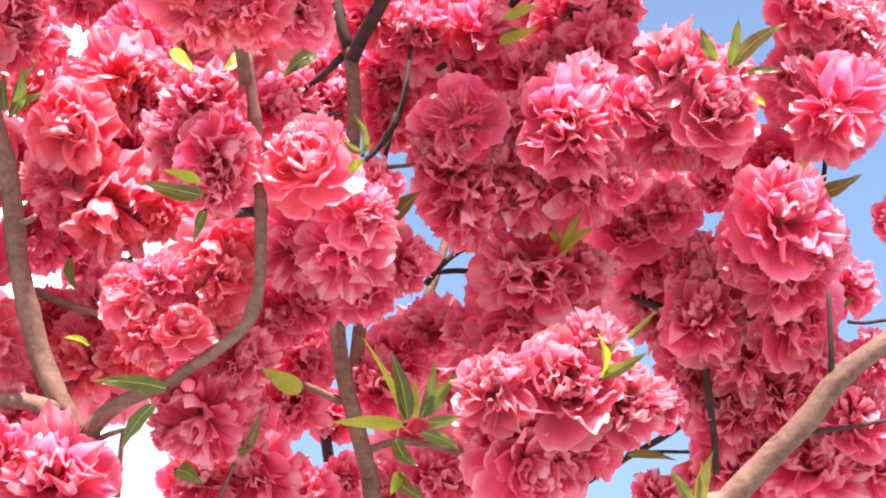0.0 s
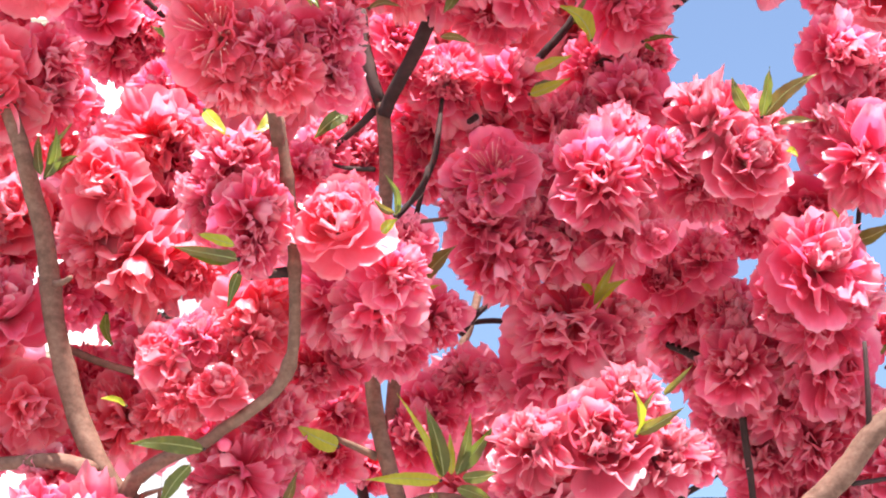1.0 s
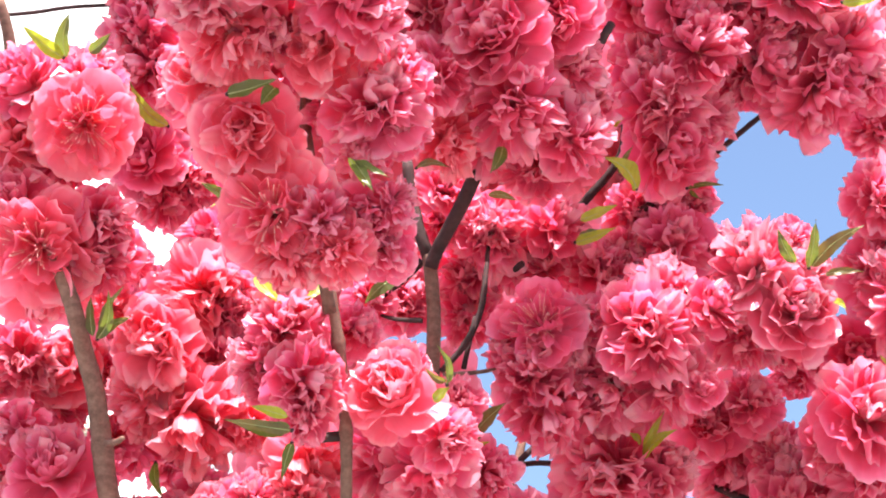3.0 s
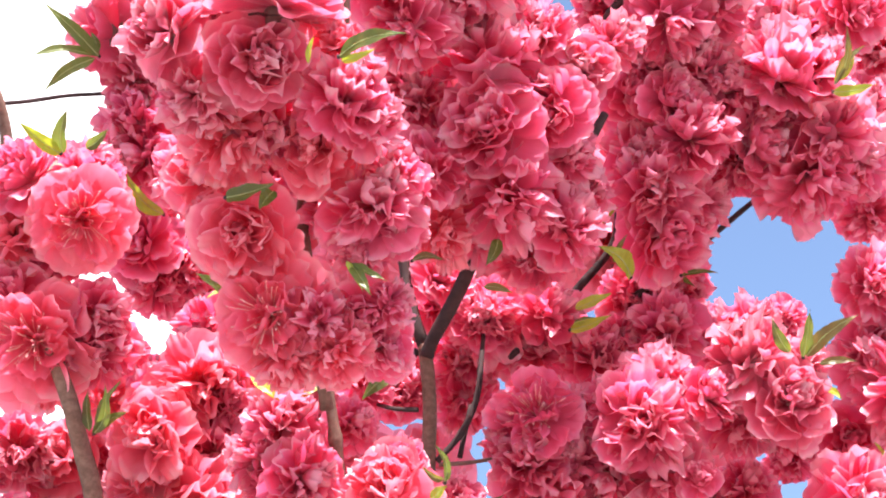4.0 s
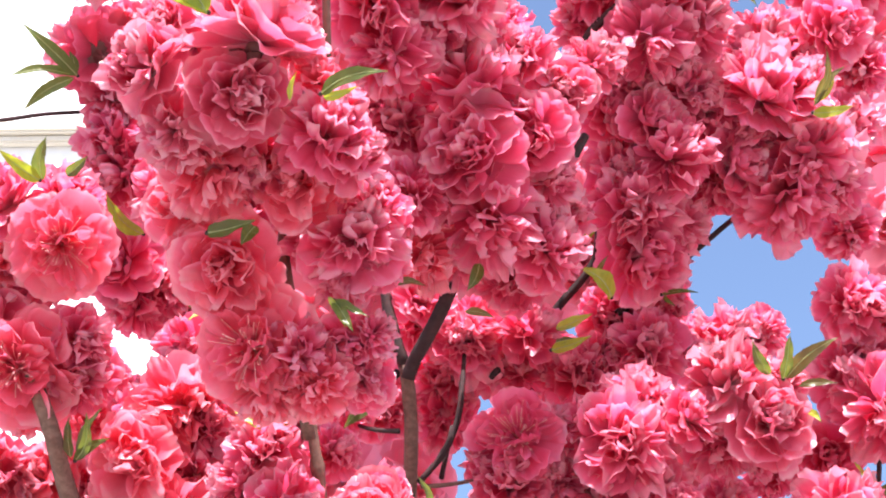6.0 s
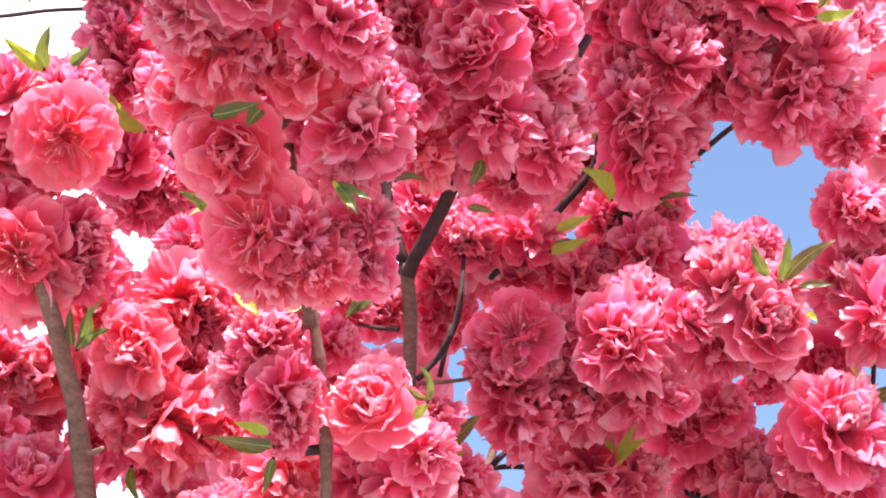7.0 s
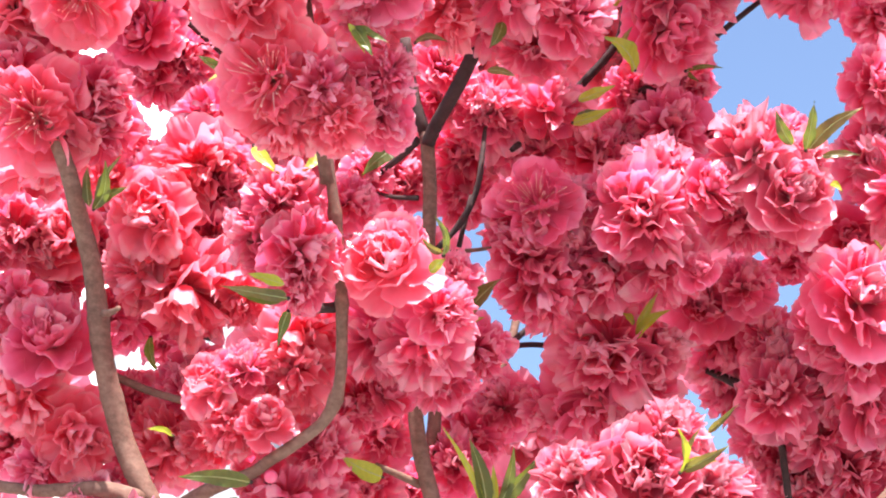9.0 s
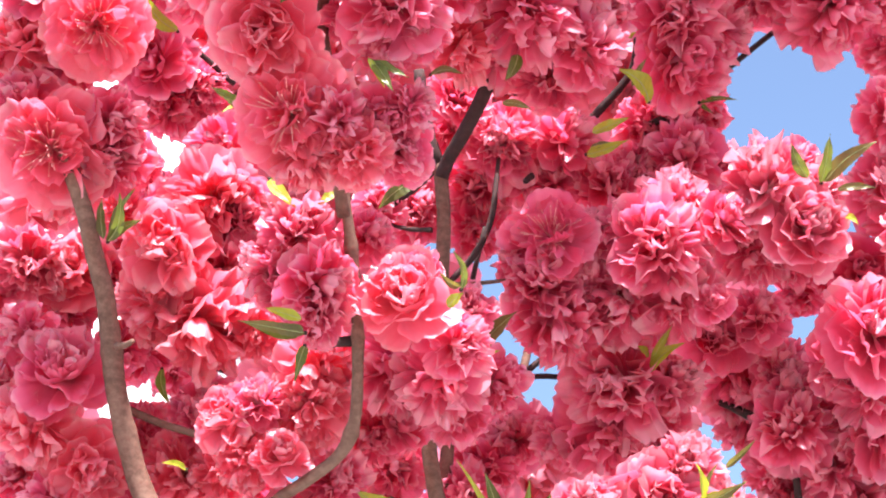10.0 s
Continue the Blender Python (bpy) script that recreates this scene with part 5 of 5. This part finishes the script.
shoot('b',
      ((0.1150, 0.7865, 1.8700), (0.1379, 0.7756, 1.8637), 0.0058, 'b'))
shoot('y',
      ((0.0028, 0.6679, 1.8413), (-0.0290, 0.6571, 1.8379), 0.0074, 'y'),
      ((0.0033, 0.6675, 1.8421), (-0.0160, 0.6445, 1.8721), 0.0039, 'y'),
      ((0.0042, 0.6671, 1.8428), (-0.0040, 0.6503, 1.8688), 0.0089, 'g'),
      ((0.0074, 0.6667, 1.8435), (0.0066, 0.6589, 1.8595), 0.0044, 'y'),
      ((0.0098, 0.6667, 1.8435), (0.0151, 0.6437, 1.8628), 0.0064, 'g'),
      ((0.0110, 0.6659, 1.8450), (0.0253, 0.6495, 1.8595), 0.0079, 'g'),
      ((0.0122, 0.6672, 1.8422), (0.0286, 0.6616, 1.8437), 0.0069, 'g'),
      ((0.0099, 0.6691, 1.8385), (0.0269, 0.6723, 1.8310), 0.0074, 'g'),
      ((-0.0009, 0.6705, 1.8363), (0.0088, 0.6640, 1.8216), 0.0084, 'g'))
shoot('y',
      ((-0.0410, 0.6618, 1.8542), (-0.0583, 0.6469, 1.8583), 0.0103, 'y'))
shoot('y',
      ((-0.0007, 0.6840, 1.8244), (0.0103, 0.6764, 1.8120), 0.0085, 'b'),
      ((0.0017, 0.6834, 1.8255), (-0.0029, 0.6806, 1.8132), 0.0070, 'y'),
      ((0.0079, 0.6859, 1.8200), (0.0117, 0.6862, 1.8101), 0.0065, 'g'))
shoot('g',
      ((-0.0920, 0.6191, 1.8373), (-0.1200, 0.6075, 1.8355), 0.0087, 'g'),
      ((-0.0973, 0.6220, 1.8317), (-0.1085, 0.6225, 1.8130), 0.0087, 'g'))
shoot('g',
      ((-0.1594, 0.7245, 1.9448), (-0.1532, 0.7209, 1.9244), 0.0067, 'g'))
shoot('y',
      ((-0.1299, 0.6452, 1.8660), (-0.1389, 0.6329, 1.8643), 0.0039, 'y'))
shoot('g',
      ((-0.0925, 0.6668, 1.8193), (-0.0801, 0.6576, 1.8101), 0.0101, 'g'),
      ((-0.0671, 0.6627, 1.8263), (-0.0593, 0.6538, 1.8258), 0.0048, 'g'))
shoot('b',
      ((0.2156, 0.7466, 1.9347), (0.2227, 0.7330, 1.9348), 0.0057, 'b'))
shoot('g',
      ((-0.0620, 0.6568, 1.8268), (-0.0560, 0.6391, 1.8353), 0.0053, 'b'))
shoot('y',
      ((-0.0838, 0.3782, 2.0135), (-0.1172, 0.3595, 2.0208), 0.0087, 'y'),
      ((-0.0845, 0.3784, 2.0132), (-0.0997, 0.3568, 2.0335), 0.0117, 'y'),
      ((-0.0858, 0.3776, 2.0145), (-0.0921, 0.3600, 2.0360), 0.0083, 'g'),
      ((-0.0830, 0.3751, 2.0188), (-0.0733, 0.3624, 2.0400), 0.0098, 'g'))
shoot('y',
      ((-0.0493, 0.4110, 2.0040), (-0.0261, 0.3976, 2.0035), 0.0079, 'g'),
      ((-0.0482, 0.4117, 2.0029), (-0.0362, 0.4033, 2.0015), 0.0039, 'y'),
      ((-0.0598, 0.4121, 2.0022), (-0.0570, 0.4039, 2.0081), 0.0027, 'y'))
shoot('g',
      ((-0.1824, 0.6019, 2.1523), (-0.2060, 0.5789, 2.1669), 0.0090, 'g'),
      ((-0.1835, 0.6019, 2.1523), (-0.2166, 0.5957, 2.1466), 0.0073, 'g'),
      ((-0.1844, 0.6023, 2.1516), (-0.2086, 0.6071, 2.1354), 0.0078, 'g'),
      ((-0.1830, 0.6009, 2.1539), (-0.1864, 0.5956, 2.1627), 0.0050, 'g'),
      ((-0.1925, 0.5711, 2.2035), (-0.1943, 0.5707, 2.1807), 0.0078, 'g'))
shoot('y',
      ((-0.1765, 0.5385, 2.0520), (-0.1908, 0.5215, 2.0568), 0.0078, 'y'),
      ((-0.1755, 0.5382, 2.0524), (-0.1714, 0.5221, 2.0638), 0.0083, 'g'),
      ((-0.1655, 0.5374, 2.0540), (-0.1554, 0.5300, 2.0587), 0.0063, 'g'))
shoot('y',
      ((-0.1536, 0.6503, 2.0914), (-0.1697, 0.6291, 2.1033), 0.0096, 'y'))
shoot('y',
      ((-0.1171, 0.6305, 2.0356), (-0.1290, 0.6152, 2.0376), 0.0075, 'g'),
      ((-0.1179, 0.6298, 2.0367), (-0.1246, 0.6246, 2.0298), 0.0037, 'y'))
shoot('g',
      ((-0.0466, 0.4622, 1.9517), (-0.0392, 0.4574, 1.9365), 0.0053, 'g'),
      ((-0.0462, 0.4620, 1.9520), (-0.0340, 0.4583, 1.9429), 0.0044, 'g'),
      ((-0.0485, 0.4615, 1.9529), (-0.0425, 0.4636, 1.9417), 0.0032, 'y'))
shoot('g',
      ((-0.0919, 0.4563, 1.9765), (-0.0734, 0.4439, 1.9741), 0.0082, 'g'),
      ((-0.0748, 0.4553, 1.9784), (-0.0790, 0.4519, 1.9685), 0.0070, 'g'))
# the first blade's lime tone carries the light falling on it
shoot('y',
      ((0.0719, 0.6334, 2.0435), (0.0558, 0.6152, 2.0501), 0.0119, 'y'),
      ((0.0562, 0.6204, 2.0649), (0.0654, 0.6095, 2.0676), 0.0054, 'y'),
      ((0.0639, 0.6296, 2.0497), (0.0703, 0.6194, 2.0590), 0.0038, 'b'),
      ((0.0458, 0.6406, 2.0310), (0.0628, 0.6370, 2.0372), 0.0070, 'y'))
shoot('y',
      ((0.1651, 0.5817, 2.1117), (0.1819, 0.5704, 2.1075), 0.0074, 'y'),
      ((0.1657, 0.5801, 2.1144), (0.1697, 0.5596, 2.1331), 0.0053, 'b'),
      ((0.1668, 0.5794, 2.1155), (0.1791, 0.5676, 2.1276), 0.0059, 'b'),
      ((0.1660, 0.5790, 2.1162), (0.1753, 0.5735, 2.1255), 0.0053, 'y'))
shoot('g',
      ((0.1242, 0.5536, 2.1676), (0.1385, 0.5505, 2.1498), 0.0086, 'g'))
shoot('y',
      ((0.0046, 0.4799, 2.1233), (0.0392, 0.4719, 2.1139), 0.0071, 'y'),
      ((0.0073, 0.4838, 2.1169), (0.0151, 0.4794, 2.1088), 0.0052, 'y'))
shoot('g',
      ((0.0982, 0.6505, 2.0541), (0.1145, 0.6397, 2.0491), 0.0033, 'g'),
      ((0.0995, 0.6510, 2.0534), (0.1037, 0.6463, 2.0457), 0.0028, 'g'))
shoot('g',
      ((-0.0288, 0.5764, 2.0202), (-0.0146, 0.5661, 2.0142), 0.0045, 'b'),
      ((0.0084, 0.5720, 2.0282), (0.0027, 0.5711, 2.0141), 0.0070, 'g'),
      ((0.0020, 0.5825, 2.0105), (0.0147, 0.5806, 2.0060), 0.0045, 'b'))
shoot('g',
      ((0.1661, 0.5878, 2.1891), (0.1526, 0.5789, 2.1803), 0.0039, 'g'))

# blossoms deeper in the crown
DEEP = []
DEEP.append((-0.154, 0.866, 2.203, 0.0319, -0.45, -0.53, -0.72))
DEEP.append((-0.125, 0.897, 2.212, 0.0305, 0.25, -0.55, -0.79))
DEEP.append((-0.064, 0.795, 2.158, 0.0309, -0.28, -0.60, -0.75))
DEEP.append((-0.023, 0.838, 2.170, 0.0328, 0.01, -0.90, -0.43))
DEEP.append((0.001, 0.886, 2.206, 0.0348, 0.34, -0.65, -0.68))
DEEP.append((0.047, 0.811, 2.168, 0.0274, -0.20, -0.85, -0.48))
DEEP.append((0.079, 0.837, 2.178, 0.0295, 0.27, -0.78, -0.56))
DEEP.append((0.279, 0.809, 2.174, 0.0322, -0.30, -0.89, -0.35))
DEEP.append((-0.143, 0.894, 2.171, 0.0341, -0.17, -0.96, -0.21))
DEEP.append((-0.087, 0.850, 2.152, 0.0287, -0.39, -0.50, -0.77))
DEEP.append((-0.049, 0.836, 2.127, 0.0273, 0.42, -0.76, -0.50))
DEEP.append((-0.012, 0.885, 2.176, 0.0335, -0.06, -0.78, -0.62))
DEEP.append((0.019, 0.815, 2.120, 0.0291, 0.29, -0.54, -0.79))
DEEP.append((0.276, 0.838, 2.148, 0.0298, -0.34, -0.70, -0.63))
DEEP.append((0.336, 0.882, 2.170, 0.0318, -0.16, -0.53, -0.84))
DEEP.append((-0.343, 0.951, 2.152, 0.0321, 0.23, -0.91, -0.33))
DEEP.append((-0.287, 0.933, 2.149, 0.0317, 0.17, -0.68, -0.71))
DEEP.append((-0.118, 0.892, 2.124, 0.0328, 0.11, -0.94, -0.32))
DEEP.append((-0.076, 0.926, 2.145, 0.0342, -0.16, -0.94, -0.29))
DEEP.append((0.048, 0.949, 2.159, 0.0331, 0.15, -0.91, -0.39))
DEEP.append((-0.221, 0.904, 2.103, 0.0304, 0.08, -0.87, -0.50))
DEEP.append((-0.165, 0.847, 2.057, 0.0285, -0.22, -0.75, -0.63))
DEEP.append((-0.138, 0.893, 2.086, 0.0282, 0.09, -0.54, -0.83))
DEEP.append((-0.095, 0.918, 2.109, 0.0342, 0.27, -0.75, -0.61))
DEEP.append((0.159, 0.952, 2.129, 0.0323, -0.08, -0.65, -0.76))
DEEP.append((-0.125, 0.987, 2.107, 0.0323, 0.08, -0.81, -0.58))
DEEP.append((-0.072, 0.955, 2.084, 0.0302, 0.22, -0.69, -0.70))
DEEP.append((-0.028, 0.893, 2.058, 0.0305, -0.05, -0.74, -0.67))
DEEP.append((0.095, 0.854, 2.035, 0.0305, -0.09, -0.86, -0.51))
DEEP.append((0.140, 0.915, 2.067, 0.0334, -0.12, -0.75, -0.64))
DEEP.append((-0.295, 0.945, 2.034, 0.0303, -0.33, -0.81, -0.48))
DEEP.append((-0.113, 0.880, 2.004, 0.0310, -0.28, -0.85, -0.44))
DEEP.append((-0.081, 0.888, 2.011, 0.0285, 0.36, -0.53, -0.77))
DEEP.append((-0.042, 0.888, 2.018, 0.0304, -0.42, -0.45, -0.79))
DEEP.append((0.128, 0.992, 2.064, 0.0325, -0.42, -0.82, -0.38))
DEEP.append((0.151, 0.934, 2.035, 0.0336, 0.02, -0.88, -0.47))
DEEP.append((0.232, 0.880, 2.013, 0.0282, -0.14, -0.92, -0.38))
DEEP.append((-0.311, 0.925, 1.988, 0.0321, -0.04, -0.72, -0.69))
DEEP.append((-0.278, 0.988, 2.021, 0.0298, -0.34, -0.92, -0.17))
DEEP.append((-0.154, 0.937, 1.993, 0.0292, -0.17, -0.86, -0.48))
DEEP.append((-0.109, 0.905, 1.983, 0.0313, 0.11, -0.94, -0.32))
DEEP.append((-0.071, 0.960, 1.999, 0.0319, 0.04, -0.93, -0.38))
DEEP.append((0.097, 0.966, 2.009, 0.0314, -0.04, -0.55, -0.83))
DEEP.append((0.206, 0.896, 1.989, 0.0286, -0.26, -0.78, -0.57))
DEEP.append((-0.173, 0.909, 1.954, 0.0288, 0.41, -0.67, -0.62))
DEEP.append((-0.002, 1.034, 1.998, 0.0305, -0.42, -0.85, -0.31))
DEEP.append((0.033, 0.969, 1.985, 0.0342, -0.00, -0.74, -0.68))
DEEP.append((0.069, 1.015, 2.005, 0.0330, 0.38, -0.43, -0.82))
DEEP.append((0.112, 0.945, 1.976, 0.0284, -0.24, -0.74, -0.63))
DEEP.append((0.208, 0.957, 1.982, 0.0308, 0.02, -0.54, -0.84))
DEEP.append((-0.312, 0.976, 1.931, 0.0314, 0.17, -0.96, -0.22))
DEEP.append((0.011, 0.924, 1.922, 0.0290, -0.19, -0.91, -0.36))
DEEP.append((0.057, 1.006, 1.944, 0.0334, 0.05, -0.79, -0.61))
DEEP.append((-0.300, 0.984, 1.907, 0.0326, 0.38, -0.81, -0.44))
DEEP.append((-0.250, 0.984, 1.903, 0.0297, -0.46, -0.76, -0.46))
DEEP.append((-0.100, 1.060, 1.932, 0.0329, -0.08, -0.79, -0.61))
DEEP.append((-0.043, 1.005, 1.907, 0.0340, 0.07, -0.55, -0.83))
DEEP.append((0.003, 0.932, 1.891, 0.0317, -0.44, -0.76, -0.47))
DEEP.append((0.036, 0.982, 1.901, 0.0292, -0.22, -0.61, -0.77))
DEEP.append((0.082, 1.029, 1.926, 0.0309, -0.15, -0.66, -0.74))
DEEP.append((0.195, 0.924, 1.889, 0.0275, -0.39, -0.85, -0.37))
DEEP.append((0.259, 1.032, 1.928, 0.0316, 0.14, -0.95, -0.26))
DEEP.append((0.281, 0.973, 1.901, 0.0280, -0.01, -0.87, -0.50))
DEEP.append((0.312, 0.960, 1.905, 0.0279, -0.19, -0.74, -0.65))
DEEP.append((-0.357, 0.731, 2.350, 0.0334, 0.30, -0.91, -0.28))
DEEP.append((-0.071, 0.770, 2.392, 0.0334, 0.42, -0.86, -0.28))
DEEP.append((-0.024, 0.775, 2.380, 0.0330, -0.26, -0.75, -0.60))
DEEP.append((0.093, 0.761, 2.381, 0.0342, 0.38, -0.77, -0.52))
DEEP.append((0.138, 0.764, 2.386, 0.0324, 0.20, -0.67, -0.71))
DEEP.append((0.268, 0.781, 2.383, 0.0309, -0.39, -0.74, -0.54))
DEEP.append((-0.088, 0.785, 2.348, 0.0334, -0.39, -0.70, -0.60))
DEEP.append((-0.044, 0.746, 2.306, 0.0323, 0.14, -0.94, -0.30))
DEEP.append((-0.010, 0.803, 2.362, 0.0327, -0.36, -0.50, -0.79))
DEEP.append((0.122, 0.805, 2.351, 0.0339, 0.39, -0.89, -0.24))
DEEP.append((0.282, 0.750, 2.328, 0.0311, -0.11, -0.49, -0.87))
DEEP.append((-0.371, 0.797, 2.321, 0.0321, 0.43, -0.87, -0.24))
DEEP.append((-0.118, 0.819, 2.337, 0.0330, -0.40, -0.65, -0.64))
DEEP.append((-0.069, 0.728, 2.261, 0.0281, -0.36, -0.70, -0.61))
DEEP.append((-0.018, 0.766, 2.292, 0.0331, -0.36, -0.62, -0.69))
DEEP.append((0.138, 0.835, 2.350, 0.0331, -0.03, -0.46, -0.89))
DEEP.append((0.267, 0.797, 2.308, 0.0339, 0.14, -0.83, -0.53))
DEEP.append((-0.364, 0.823, 2.303, 0.0320, 0.35, -0.87, -0.36))
DEEP.append((-0.164, 0.783, 2.271, 0.0297, -0.03, -0.63, -0.78))
DEEP.append((-0.122, 0.751, 2.250, 0.0295, -0.38, -0.63, -0.67))
DEEP.append((-0.084, 0.764, 2.238, 0.0273, 0.31, -0.92, -0.25))
DEEP.append((-0.050, 0.759, 2.257, 0.0323, 0.39, -0.32, -0.86))
DEEP.append((-0.014, 0.770, 2.251, 0.0316, -0.10, -0.90, -0.42))
DEEP.append((0.031, 0.856, 2.314, 0.0346, -0.37, -0.42, -0.83))
DEEP.append((0.074, 0.784, 2.259, 0.0305, 0.09, -0.96, -0.26))
DEEP.append((0.104, 0.769, 2.251, 0.0304, 0.21, -0.48, -0.85))
DEEP.append((0.227, 0.748, 2.227, 0.0292, -0.41, -0.63, -0.66))
DEEP.append((0.268, 0.775, 2.256, 0.0301, 0.15, -0.94, -0.30))
DEEP.append((-0.378, 0.840, 2.259, 0.0347, 0.42, -0.89, -0.20))
DEEP.append((-0.208, 0.856, 2.269, 0.0307, -0.13, -0.76, -0.63))
DEEP.append((-0.150, 0.804, 2.244, 0.0286, -0.37, -0.61, -0.70))
DEEP.append((-0.118, 0.789, 2.215, 0.0290, 0.26, -0.86, -0.44))
DEEP.append((-0.078, 0.833, 2.249, 0.0312, 0.12, -0.59, -0.80))
DEEP.append((-0.032, 0.810, 2.233, 0.0332, -0.29, -0.47, -0.83))
DEEP.append((0.006, 0.827, 2.240, 0.0288, -0.40, -0.85, -0.34))
DEEP.append((0.050, 0.763, 2.197, 0.0296, -0.34, -0.83, -0.44))
DEEP.append((0.094, 0.781, 2.218, 0.0324, -0.35, -0.38, -0.85))
DEEP.append((0.128, 0.761, 2.208, 0.0291, 0.15, -0.93, -0.33))
DEEP.append((0.187, 0.835, 2.256, 0.0339, -0.33, -0.85, -0.41))
DEEP.append((0.282, 0.871, 2.272, 0.0329, -0.31, -0.53, -0.79))
DEEP.append((-0.330, 0.793, 2.187, 0.0277, -0.13, -0.45, -0.88))
DEEP.append((-0.213, 0.839, 2.221, 0.0339, -0.32, -0.57, -0.76))
DEEP.append((-0.187, 0.884, 2.244, 0.0334, 0.15, -0.71, -0.69))
DEEP.append((-0.124, 0.808, 2.192, 0.0282, -0.21, -0.66, -0.72))
DEEP.append((-0.091, 0.845, 2.227, 0.0326, 0.41, -0.40, -0.82))
DEEP.append((-0.047, 0.781, 2.183, 0.0301, 0.32, -0.77, -0.56))
DEEP.append((-0.020, 0.822, 2.197, 0.0315, 0.20, -0.59, -0.78))
DEEP.append((0.026, 0.780, 2.182, 0.0272, 0.20, -0.70, -0.69))
DEEP.append((0.073, 0.807, 2.199, 0.0286, 0.41, -0.83, -0.38))
DEEP.append((0.115, 0.782, 2.181, 0.0290, -0.25, -0.38, -0.89))
DEEP.append((0.255, 0.785, 2.177, 0.0319, 0.04, -0.73, -0.68))
DEEP.append((-0.389, 0.910, 2.218, 0.0330, -0.26, -0.75, -0.61))
DEEP.append((-0.150, 0.850, 2.182, 0.0301, 0.22, -0.58, -0.78))
DEEP.append((-0.115, 0.868, 2.184, 0.0297, -0.26, -0.84, -0.47))
DEEP.append((-0.071, 0.911, 2.226, 0.0314, -0.30, -0.42, -0.85))
DEEP.append((-0.035, 0.898, 2.207, 0.0309, 0.18, -0.46, -0.87))
DEEP.append((0.009, 0.829, 2.175, 0.0282, 0.20, -0.47, -0.86))
DEEP.append((0.056, 0.866, 2.187, 0.0325, 0.00, -0.94, -0.35))
DEEP.append((0.100, 0.830, 2.172, 0.0325, -0.33, -0.68, -0.66))
far_mass('blossom_mass', DEEP)
